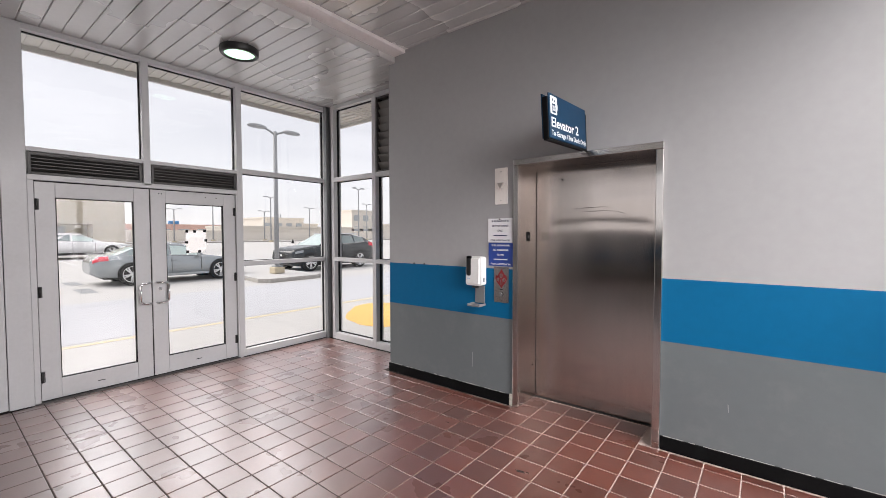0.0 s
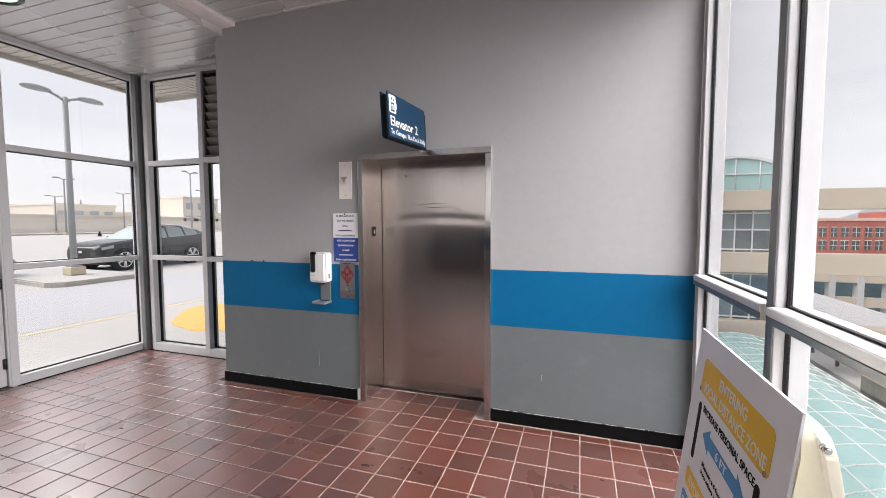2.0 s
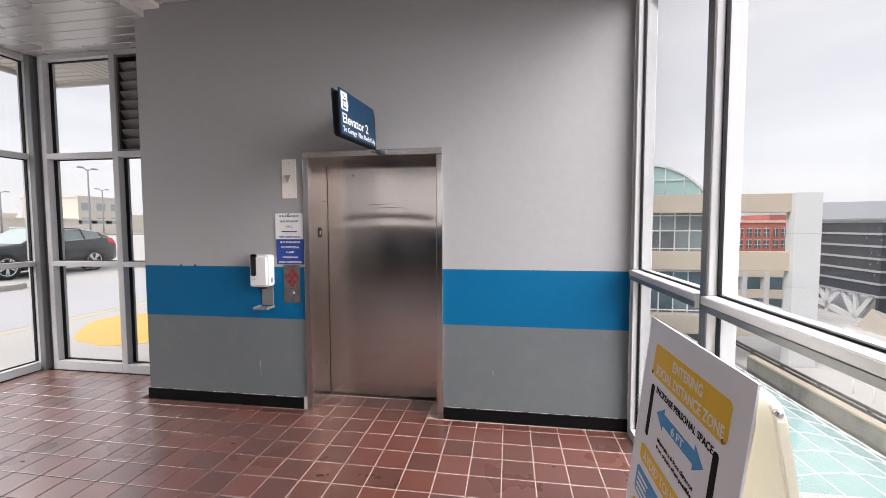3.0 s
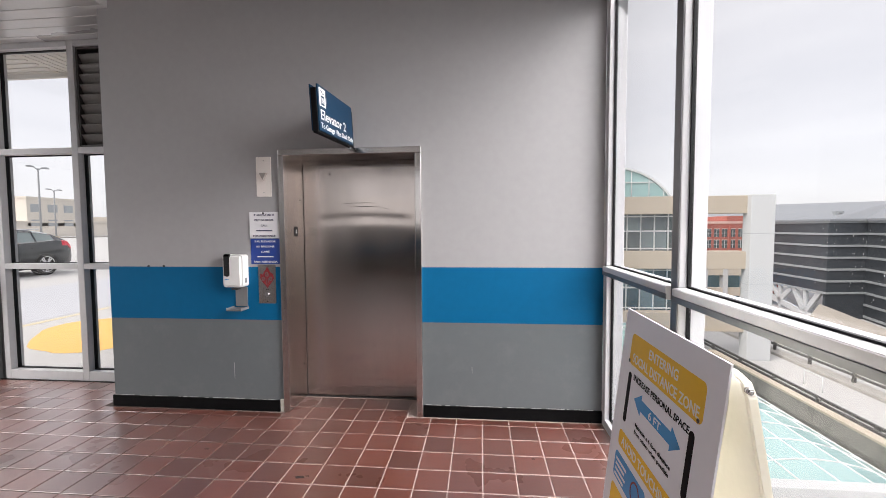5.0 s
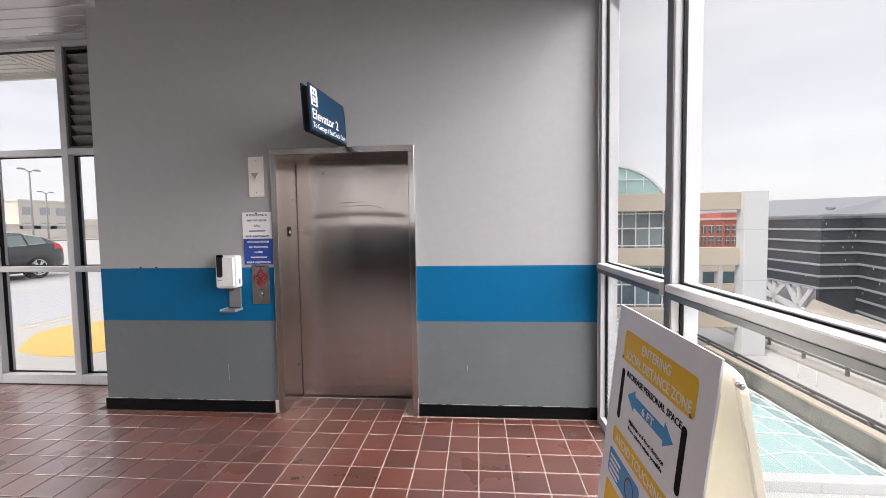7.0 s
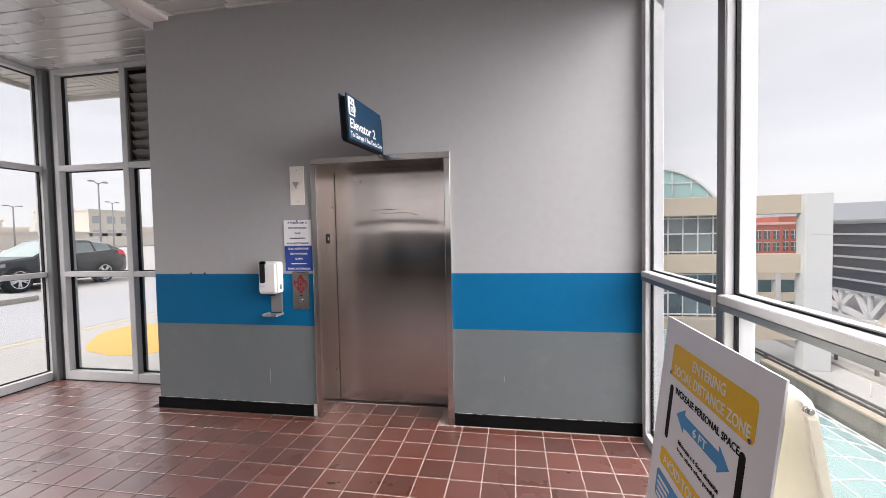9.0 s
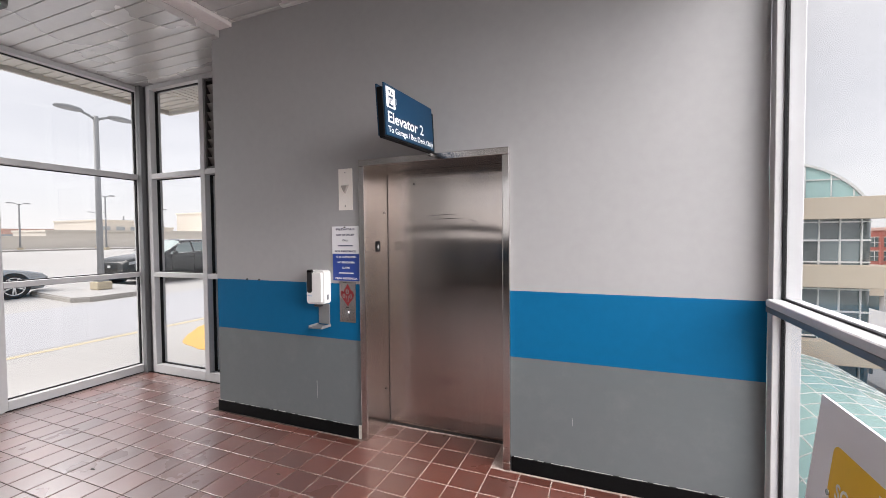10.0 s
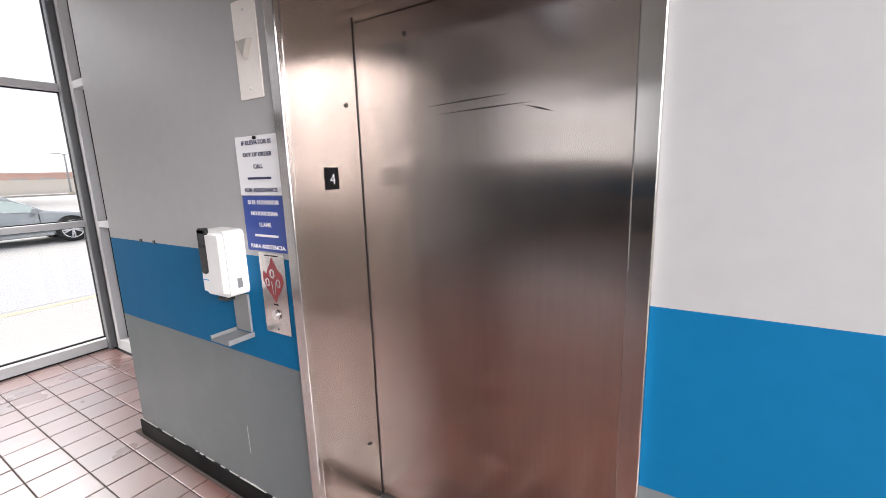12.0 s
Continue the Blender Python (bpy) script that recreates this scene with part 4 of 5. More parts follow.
# ceiling lamp
lamp = thing("ceiling_light", "round black ceiling light with a greenish glowing lens", "lamp", pose(-4.22, 2.03, Z_CW))
bm = B()
prof = [(0.175, 0.012), (0.182, -0.01), (0.178, -0.05), (0.165, -0.062), (0.145, -0.062), (0.14, -0.045)]
rings = [[bm.verts.new((r * math.cos(a), r * math.sin(a), z)) for a in np.linspace(0, 2 * math.pi, 40, endpoint=False)] for r, z in prof]
for a, b in zip(rings, rings[1:]):
    for i in range(40):
        j = (i + 1) % 40
        bm.faces.new((a[i], a[j], b[j], b[i])).smooth = True
bmesh.ops.recalc_face_normals(bm, faces=bm.faces[:])
part("housing", bm, M_DARKMETAL, lamp)
bm = B()
rings = [[bm.verts.new((r * math.cos(a), r * math.sin(a), z)) for a in np.linspace(0, 2 * math.pi, 32, endpoint=False)] for r, z in ((0.143, -0.045), (0.10, -0.062), (0.05, -0.070))]
for a, b in zip(rings, rings[1:]):
    for i in range(32):
        j = (i + 1) % 32
        bm.faces.new((a[i], b[i], b[j], a[j])).smooth = True
bm.faces.new(rings[-1][::-1])
part("lens", bm, M_LAMP, lamp, "pale green glowing lens")

# folding floor sign
fs = thing("a_frame_sign", "white plastic folding floor sign with a distance notice", "floor sign", pose(0, 0, 0))
BM = Matrix(((0, 0.1123, -0.9936, 0.515), (-1, 0, 0, 1.815), (0, 0.9936, 0.1123, 1.192), (0, 0, 0, 1))) @ Matrix.Diagonal((1.192, 1.19, 1.0, 1.0))
board = part("poster_board", prism(B(), [(0, 0), (0.62, 0), (0.62, -0.93), (0, -0.93)], 0, 0.006), M_BOARD, fs, "pale grey printed board", BM @ pose(0, 0, 0, -90))


def flat(name, pts, mat, lift_by, label=""):
    """A printed shape on the board."""
    bm = B()
    prism(bm, pts, -lift_by, 0.0005)
    return part(name, bm, mat, board, label)


flat("banner", [(x + 0.313, z - 0.124) for x, z in rounded(0.472, 0.105, 0.018)], M_YELLOW, 0.0008, "yellow banner")
for words, x, z, h, w, mat in (("ENTERING", 0.222, -0.117, 0.031, 0.19, M_PRINT_WHITE), ("SOCIAL DISTANCE ZONE", 0.104, -0.165, 0.031, 0.428, M_PRINT_WHITE),
                               ("INCREASE PERSONAL SPACE", 0.132, -0.219, 0.020, 0.368, M_BLACK), ("Maintain a 6 foot distance", 0.192, -0.352, 0.0125, 0.245, M_BLACK),
                               ("from others when possible", 0.192, -0.374, 0.0125, 0.243, M_BLACK), ("AVOID TOUCHING TH", 0.105, -0.458, 0.031, 0.43, M_PRINT_WHITE)):
    if words.startswith("AVOID"):
        flat("banner", [(x0 + 0.315, z0 - 0.442) for x0, z0 in rounded(0.482, 0.056, 0.016)], M_YELLOW, 0.0008, "yellow banner")
    lettering("text_line", words, mat, board, 0, 0, h, w, Matrix.Translation((x, -0.0012, z)) @ XZ, "LEFT", h * 0.02)
flat("arrow", [(0.158, -0.274), (0.214, -0.240), (0.214, -0.256), (0.418, -0.256), (0.418, -0.240), (0.472, -0.274), (0.418, -0.308), (0.418, -0.292), (0.214, -0.292), (0.214, -0.308)], M_SKYBLUE, 0.0008, "blue double arrow")
lettering("text_line", "6 FT", M_PRINT_WHITE, board, 0, 0, 0.024, 0.082, Matrix.Translation((0.274, -0.0012, -0.286)) @ XZ, "LEFT", 0.0006)
for x in (0.10, 0.515):
    flat("symbol", [(a + x, b - 0.292) for a, b in rounded(0.026, 0.175, 0.012)], M_BLACK, 0.0008, "plain black upright bar")
flat("panel", [(x + 0.195, z - 0.54) for x, z in rounded(0.26, 0.09, 0.016)], M_SKYBLUE, 0.0008, "blue panel")
for k in range(4):
    flat("text_bar", [(0.08, -0.515 - 0.018 * k), (0.175 - 0.012 * (k % 2), -0.515 - 0.018 * k), (0.175 - 0.012 * (k % 2), -0.524 - 0.018 * k), (0.08, -0.524 - 0.018 * k)], M_PRINT_WHITE, 0.0014)
ring = B()
for k in range(24):
    a0, a1 = 2 * math.pi * k / 24, 2 * math.pi * (k + 1) / 24
    prism(ring, [(0.255 + r * math.cos(a), -0.542 + r * math.sin(a)) for r, a in ((0.036, a0), (0.036, a1), (0.030, a1), (0.030, a0))], -0.0016, 0.0)
part("ring_symbol", ring, M_RED, board)
flat("panel", [(x + 0.315, z - 0.665) for x, z in rounded(0.5, 0.11, 0.016)], M_YELLOW, 0.0008, "yellow panel")
for x, z in ((0.083, -0.168), (0.535, -0.168)):
    part("screw", tube(B(), (x, -0.004, z), (x, 0.0, z), 0.006, n=10), M_CHROME, board)
# moulded leaves behind the board
def leaf(x_top, slope, name, thick, inset=0.0):
    out = [(1.09, 0.0), (1.049, 1.117), (1.062, 1.153), (1.102, 1.166), (1.796, 1.166), (1.837, 1.153), (1.850, 1.117), (1.81, 0.0), (1.69, 0.0), (1.66, 0.14), (1.26, 0.14), (1.23, 0.0)]
    bm = B()
    out = [(1.45 + (y - 1.45) * (1 - inset), z * (1 - inset * 0.3)) for y, z in out]
    fa = [bm.verts.new((x_top + slope * (1.167 - z), y, z)) for y, z in out]
    fb = [bm.verts.new((x_top + slope * (1.167 - z) + thick, y, z)) for y, z in out]
    n = len(out)
    faces = [bm.faces.new(fa), bm.faces.new(fb[::-1])] + [bm.faces.new((fa[(i + 1) % n], fa[i], fb[i], fb[(i + 1) % n])) for i in range(n)]
    bmesh.ops.recalc_face_normals(bm, faces=faces)
    bmesh.ops.bevel(bm, geom=bm.edges[:], offset=0.006, segments=2, affect="EDGES")
    return part(name, bm, M_OLDWHITE, fs, "aged white moulded plastic leaf")


leaf(0.521, -0.113, "front_leaf", 0.012, 0.1)
leaf(0.527, 0.20, "back_leaf", 0.030)
for y in (1.047, 1.852):
    bm = B()
    tube(bm, (0.542, y - 0.008, 1.134), (0.542, y + 0.008, 1.134), 0.008, n=16)
    tube(bm, (0.542, y - 0.012, 1.134), (0.542, y + 0.012, 1.134), 0.005, n=8)
    part("hinge_bolt", bm, M_CHROME, fs, "steel hinge bolt")


# ---- outside, west: the parking deck ----
SLOPE = 0.016


def deck_z(x):
    return -0.12 + SLOPE * (-8 - x)


bm = B()
v = [bm.verts.new((x, y, deck_z(x) - d)) for d in (0, 0.4) for x, y in ((-57, -70), (X_W - 0.07, -70), (X_W - 0.07, 130), (-57, 130))]
for f in ((0, 1, 2, 3), (7, 6, 5, 4), (0, 4, 5, 1), (1, 5, 6, 2), (2, 6, 7, 3), (3, 7, 4, 0)):
    bm.faces.new([v[i] for i in f])
box(bm, X_W - 0.07, X_C - 0.0, Y_N + 0.07, 130, -0.6, -0.165)
box(bm, X_C, 1.0, 6.2, 130, -0.6, -0.165)
deck = solid("parking_deck", bm, M_CONC, "pale concrete roof parking deck", "parking deck", "structure")
bm = B()
v = [bm.verts.new(p) for p in ((-3000, -3000, -16), (3000, -3000, -16), (3000, 3000, -16), (-3000, 3000, -16))]
bm.faces.new(v)
solid("ground", bm, M_GRAVEL, "lower ground far below the deck", "ground", "structure")


def painted(name, pts, mat, label, lift_by=0.004):
    """Paint on the sloping deck."""
    bm = B()
    a = [bm.verts.new((x, y, deck_z(x) + lift_by)) for x, y in pts]
    f = bm.faces.new(a)
    if f.calc_area() and f.normal.z < 0:
        f.normal_flip()
    r = bmesh.ops.extrude_face_region(bm, geom=[f])
    bmesh.ops.translate(bm, verts=[g for g in r["geom"] if isinstance(g, bmesh.types.BMVert)], vec=(0, 0, -0.003))
    bmesh.ops.recalc_face_normals(bm, faces=bm.faces[:])
    return solid(name, bm, mat, label, "road marking", "structure")


painted("lane_line", [(-8.10, -30), (-7.97, -30), (-7.97, 4.9), (-8.03, 30), (-8.16, 30), (-8.10, 4.9)], M_YFADE, "faded yellow lane line on the deck")
rnd = random.Random(5)
painted("drive_lane", [(-12.4, -60), (-8.2, -60), (-8.2, 100), (-12.4, 100)], M_LANE, "smoother grey drive lane across the deck", 0.0035)
blob = []
for k in range(40):
    a = 2 * math.pi * k / 40
    blob.append((-6.35 + 1.05 * math.cos(a) * (1 + 0.08 * math.sin(3 * a) + rnd.uniform(-0.02, 0.02)) + 0.35 * math.sin(a) * -1, 6.1 + 1.05 * math.sin(a) * (1 + rnd.uniform(-0.03, 0.03))))
painted("ramp_paint", blob, M_YPAINT, "bright yellow painted ramp patch on the deck")
for x, y, w, h in ((-14.7, 2.75, 1.1, 0.36), (-16.8, 2.85, 1.1, 0.34)):
    painted("deck_patch", [(x - w / 2, y - h / 2), (x + w / 2, y - h / 2), (x + w / 2, y + h / 2), (x - w / 2, y + h / 2)], M_POLE, "grey square drain patch in the deck")
for k in range(9):
    y = -4 + k * 2.75
    painted("stall_line", [(-24.0, y), (-24.0, y + 0.10), (-29.0, y + 0.10), (-29.0, y)], M_COLUMN, "faded white parking stall line")

# raised island with the lamp post
bm = B()
isl = [(-12.95, 6.72), (-12.65, 7.0), (-12.7, 8.85), (-13.0, 9.15), (-15.6, 9.05), (-15.95, 8.75), (-15.8, 7.25), (-15.4, 6.95)]
lo = [bm.verts.new((x, y, deck_z(x) - 0.05)) for x, y in isl]
hi = [bm.verts.new((x, y, deck_z(x) + 0.13)) for x, y in isl]
bm.faces.new(hi)
for i in range(len(isl)):
    j = (i + 1) % len(isl)
    bm.faces.new((lo[i], lo[j], hi[j], hi[i]))
bmesh.ops.recalc_face_normals(bm, faces=bm.faces[:])
bmesh.ops.bevel(bm, geom=[e for e in bm.edges if all(v in hi for v in e.verts)], offset=0.03, segments=2, affect="EDGES")
top_faces = [f for f in bm.faces if f.normal.z > 0.9]
for f in bm.faces:
    f.material_index = 0 if f in top_faces else 1
solid("traffic_island", bm, (M_CONC, M_CONC_DARK), "raised concrete island with a grey kerb", "island", "structure")


def lamp_post(x, y, z, height, label, base=0.24):
    """A round tapered post with two arms and flat heads."""
    p = thing("street_lamp", label, "street lamp", pose(x, y, z), "parking lamps")
    part("footing", box(B(), -0.2, 0.2, -0.2, 0.2, 0, base, 0.03), M_FOOT, p, "faded yellow concrete footing")
    part("base_plate", box(B(), -0.14, 0.14, -0.14, 0.14, base, base + 0.05, 0.01), M_POLE, p)
    part("post", tube(B(), (0, 0, base + 0.04), (0, 0, height), 0.085, 0.065), M_POLE, p)
    for s in (-1, 1):
        part("arm", bent_tube(B(), [(0, 0, height - 0.12), (0, s * 0.16, height - 0.03), (0, s * 0.38, height + 0.05)], 0.035), M_POLE, p)
        bm = B()
        out = [(math.cos(a) * 0.36, math.sin(a) * 0.17) for a in np.linspace(0, 2 * math.pi, 20, endpoint=False)]
        rings = [[bm.verts.new((b * k, s * (0.66 + a * k), height + 0.06 + h)) for a, b in out] for k, h in ((0.9, -0.035), (1.0, 0.0), (0.85, 0.05), (0.4, 0.085))]
        for r0, r1 in zip(rings, rings[1:]):
            for i in range(20):
                bm.faces.new((r0[i], r0[(i + 1) % 20], r1[(i + 1) % 20], r1[i])).smooth = True
        bm.faces.new(rings[0])
        bm.faces.new(rings[-1])
        bmesh.ops.recalc_face_normals(bm, faces=bm.faces[:])
        part("lamp_head", bm, M_POLE, p)
    return p


post = lamp_post(-14.1, 8.05, deck_z(-14.1) + 0.13, 5.15, "grey twin-headed lamp post on the traffic island")
for x, y, h in ((-53.1, 17.9, 3.82), (-55.5, 23.1, 4.65), (-55.6, 30.0, 4.1), (-48.95, 27.25, 5.61), (-55.5, 37.2, 4.85), (-38.2, 32.3, 6.5), (-49.6, 43.6, 5.6)):
    c = copy_thing(post, pose(x, y, deck_z(x), 0, 0, 4) @ Matrix.Diagonal((1, 1, h / 5.15, 1)))
    c.scale = (1, 1, h / 5.15)
    tagged(c, "distant grey twin-headed lamp post on the deck")

cone = thing("traffic_cone", "small dark traffic cone standing on the far deck", "cone", pose(-44.0, 27.2, deck_z(-44.0)))
part("base_plate", box(B(), -0.2, 0.2, -0.2, 0.2, 0.0, 0.04, 0.01), M_TYRE, cone)
part("cone_body", tube(B(), (0, 0, 0.04), (0, 0, 0.5), 0.17, 0.03, n=14), M_TYRE, cone)
bm = B()
box(bm, -50.1, -49.8, -70, 130, deck_z(-50) - 0.05, deck_z(-50) + 0.14, 0.02)
solid("kerb", bm, M_CONC_DARK, "low concrete kerb across the far deck", "kerb", "structure")

bm = B()
box(bm, -57.3, -57, -70, 130, 0.2, 1.95)
box(bm, -57.4, -56.9, -70, 130, 1.95, 2.05)
solid("parapet", bm, M_FARBEIGE, "beige concrete parapet at the deck's far edge", "parapet", "structure")

# stair tower on the deck
tower = thing("stair_tower", "beige concrete stair tower on the parking deck", "building", pose(-41, 3.0, deck_z(-41)))
part("wall", box(B(), -5, 5, -12, 6.05, 1.83, 5.4), M_TOWER, tower)
part("wall", box(B(), -5, 5, 4.25, 6.05, 0, 1.83), M_TOWER, tower)
part("recess_wall", box(B(), -5, 3.4, -12, 4.25, 0, 1.83), M_TOWER, tower, "shaded wall of the recessed entrance")
part("door", box(B(), 3.4, 3.46, 2.2, 3.1, 0, 1.7, 0.01), M_BAND, tower, "grey steel door")
part("sign_plate", box(B(), 4.96, 4.99, 3.3, 3.65, 1.56, 1.78, 0.005), M_FARBEIGE, tower)
for y in (-0.8, 0.6):
    part("window", box(B(), 3.4, 3.45, y, y + 1.0, 0.8, 1.6), M_FACGLASS, tower)
for z in (1.86, 4.1):
    part("joint", box(B(), 5.0, 5.012, -12, 6.05, z, z + 0.05), M_CONC_DARK, tower)


# ---- cars ----
def wheel(parent, x, y, r, w, m_side):
    """Tyre with a spoked alloy rim. m_side: 1 where the outer face looks to +x."""
    t = B()
    prof = [(r * 0.74, -w / 2), (r * 0.94, -w / 2), (r, -w * 0.32), (r, w * 0.32), (r * 0.94, w / 2), (r * 0.74, w / 2)]
    ang = np.linspace(0, 2 * math.pi, 28, endpoint=False)
    rings = [[t.verts.new((o, q * math.cos(a), q * math.sin(a))) for a in ang] for q, o in prof]
    for i in range(len(prof)):
        a, b = rings[i], rings[(i + 1) % len(prof)]
        for k in range(28):
            t.faces.new((a[k], a[(k + 1) % 28], b[(k + 1) % 28], b[k])).smooth = True
    bmesh.ops.recalc_face_normals(t, faces=t.faces[:])
    wh = part("wheel", t, M_TYRE, parent, "", pose(x, y, r))
    rim = B()
    s = m_side
    tube(rim, (s * w * 0.10, 0, 0), (s * w * 0.16, 0, 0), r * 0.74, n=28)
    for f in rim.faces:
        f.material_index = 1
    tube(rim, (s * w * 0.16, 0, 0), (s * w * 0.5, 0, 0), r * 0.16, n=14)
    for k in range(10):
        a = 2 * math.pi * k / 10 + (0.16 if k % 2 else -0.16)
        c, d = math.cos(a), math.sin(a)
        tube(rim, (s * w * 0.42, r * 0.1 * c, r * 0.1 * d), (s * w * 0.36, r * 0.73 * c, r * 0.73 * d), r * 0.06, r * 0.075, n=6)
    bm_r = [[rim.verts.new((s * w * o, q * r * math.cos(a), q * r * math.sin(a))) for a in ang] for q, o in ((0.74, 0.30), (0.765, 0.50), (0.68, 0.45))]
    for a, b in zip(bm_r, bm_r[1:]):
        for k in range(28):
            rim.faces.new((a[k], a[(k + 1) % 28], b[(k + 1) % 28], b[k]))
    part("rim", rim, (M_RIM, M_TYRE), wh, "spoked alloy rim")
    return wh


def vehicle(name, label, paint, length, width, wheelbase, front_over, r, st, m, suv=False):
    """A car along y, nose at -y: stations give y (0 at the nose to 1 at the tail), sill, belt and roof heights, and widths at belt and roof."""
    c = thing(name, label, "car", m)
    bm = B()
    rows = []
    for y, sill, belt, roof, wb, wr in st:
        hw, hr = width / 2 * wb, width / 2 * wr
        mid = sill + (belt - sill) * 0.55
        half = [(hw * 0.80, sill), (hw * 0.97, sill + 0.06), (hw, mid), (hw * 0.965, belt - 0.03), (hw * 0.93, belt),
                (hr + (hw * 0.93 - hr) * 0.12, belt + (roof - belt) * 0.86), (hr * 0.88, belt + (roof - belt) * 0.97), (hr * 0.45, roof)]
        prof = half + [(-x, z) for x, z in half[::-1]]
        rows.append([bm.verts.new((x, y * length, z)) for x, z in prof])
    n = len(rows[0])
    coords = [[v.co.copy() for v in r_] for r_ in rows]
    for i, (a, b) in enumerate(zip(rows, rows[1:])):
        for k in range(n):
            f = bm.faces.new((a[k], a[(k + 1) % n], b[(k + 1) % n], b[k]))
            f.smooth = k not in (4, 10, n - 1)
            slope = abs((st[i][3] - st[i][2]) - (st[i + 1][3] - st[i + 1][2])) > 0.14
            if slope and k in (5, 6, 7, 8, 9):
                f.material_index = 1
    bm.faces.new(rows[0])
    bm.faces.new(rows[-1][::-1])
    bmesh.ops.recalc_face_normals(bm, faces=bm.faces[:])
    body = part("body", bm, (paint, M_WINDSHIELD), c)
    ya, yb = front_over, front_over + wheelbase

    def flank(y, f, s, out):
        """A point on the upper side panel: y along the car, f up the glass."""
        i = max(k for k in range(len(st) - 1) if st[k][0] <= y)
        u = (y - st[i][0]) / (st[i + 1][0] - st[i][0])
        a, b = (coords[i + k][4] .lerp(coords[i + k][5], f) for k in (0, 1))
        p = a.lerp(b, u)
        return Vector((s * (p.x + out), p.y, p.z + out * 0.4))

    for s in (-1, 1):
        for y0, y1 in ((0.335, 0.535), (0.55, 0.70), (0.715, 0.80 if not suv else 0.845)):
            gb = B()
            ys = np.linspace(y0, y1, 5)
            lo_w = [[gb.verts.new(flank(y, f, s, o)) for y in ys] for f, o in ((0.10, 0.001), (0.10, 0.009), (0.88, 0.009), (0.88, 0.001))]
            for ra, rb in zip(lo_w, lo_w[1:]):
                for k in range(4):
                    gb.faces.new((ra[k], ra[k + 1], rb[k + 1], rb[k]))
            bmesh.ops.recalc_face_normals(gb, faces=gb.faces[:])
            sw = part("side_window", gb, M_WINDSHIELD if y0 < 0.4 and paint is not M_CARBLACK else M_CARGLASS, c, "tinted side window")
            tb = B()
            for k in range(4):
                tube(tb, flank(ys[k], 0.06, s, 0.008), flank(ys[k + 1], 0.06, s, 0.008), 0.013, n=6)
            if suv:
                for k in range(4):
                    tube(tb, flank(ys[k], 0.93, s, 0.008), flank(ys[k + 1], 0.93, s, 0.008), 0.012, n=6)
            part("window_trim", tb, M_CHROME, sw, "bright window trim")
    track = width / 2 - 0.11
    for s in (-1, 1):
        for y in (ya, yb):
            arch = B()
            tube(arch, (s * (width / 2 - 0.22), y, r + 0.01), (s * (width / 2 + 0.004), y, r + 0.01), r * 1.08, n=28)
            part("wheel_arch", arch, M_TYRE, c)
            wheel(c, s * (track + 0.03), y, r, 0.22, s)
        part("mirror", box(B(), s * width * 0.5 - 0.02 if s > 0 else -width * 0.5 - 0.16, s * width * 0.5 + 0.16 if s > 0 else -width * 0.5 + 0.02, length * 0.345, length * 0.345 + 0.1, st[5][2] - 0.02, st[5][2] + 0.11, 0.03), paint, c)
        bl = st[5][2]
        for y in (0.50, 0.66):
            part("door_handle", box(B(), min(s * (width / 2 - 0.02), s * (width / 2 + 0.02)), max(s * (width / 2 - 0.02), s * (width / 2 + 0.02)), length * y, length * y + 0.18, bl - 0.14, bl - 0.105, 0.008), paint, c)
        for y in (0.335, 0.535):
            part("door_seam", box(B(), min(s * (width / 2 - 0.03), s * (width / 2 + 0.0025)), max(s * (width / 2 - 0.03), s * (width / 2 + 0.0025)), length * y, length * y + 0.012, 0.36, bl - 0.05), M_TYRE, c)
        part("sill_trim", box(B(), min(s * (width / 2 - 0.06), s * (width / 2 + 0.003)), max(s * (width / 2 - 0.06), s * (width / 2 + 0.003)), ya + r * 1.2, yb - r * 1.2, 0.22, 0.29 if not suv else 0.33), M_TYRE if suv else paint, c)
        for nm, spans, ks, mat, lab in (("headlight", ((1, 2),), (2,), M_HEAD, "clear headlight"), ("tail_light", ((len(st) - 4, len(st) - 3), (len(st) - 3, len(st) - 2)), (2, 3), M_TAIL, "red tail light")):
            lb = B()
            for i, j in spans:
                for k in ks:
                    kk = k if s > 0 else n - 2 - k
                    q = [coords[i][kk], coords[i][kk + 1], coords[j][kk + 1], coords[j][kk]]
                    if nm == "tail_light" and i == len(st) - 4:
                        q[0], q[1] = q[0].lerp(q[3], 0.45), q[1].lerp(q[2], 0.45)
                    if k == 2:
                        q[0], q[3] = q[0].lerp(q[1], 0.62), q[3].lerp(q[2], 0.62)
                        if s < 0:
                            q = [coords[i][kk], coords[i][kk].lerp(coords[i][kk + 1], 0.38), coords[j][kk].lerp(coords[j][kk + 1], 0.38), coords[j][kk]]
                            if nm == "tail_light" and i == len(st) - 4:
                                q[0], q[1] = q[0].lerp(q[3], 0.45), q[1].lerp(q[2], 0.45)
                    mid = sum(q, Vector()) / 4
                    nv = (q[1] - q[0]).cross(q[3] - q[0]).normalized()
                    if nv.x * s < 0:
                        nv = -nv
                    hi_ = [lb.verts.new(mid + (p - mid) * 0.94 + nv * 0.012) for p in q]
                    lo_ = [lb.verts.new(p - nv * 0.004) for p in q]
                    lb.faces.new(hi_)
                    for e in range(4):
                        lb.faces.new((hi_[e], hi_[(e + 1) % 4], lo_[(e + 1) % 4], lo_[e]))
            bmesh.ops.recalc_face_normals(lb, faces=lb.faces[:])
            part(nm, lb, mat, c, lab)
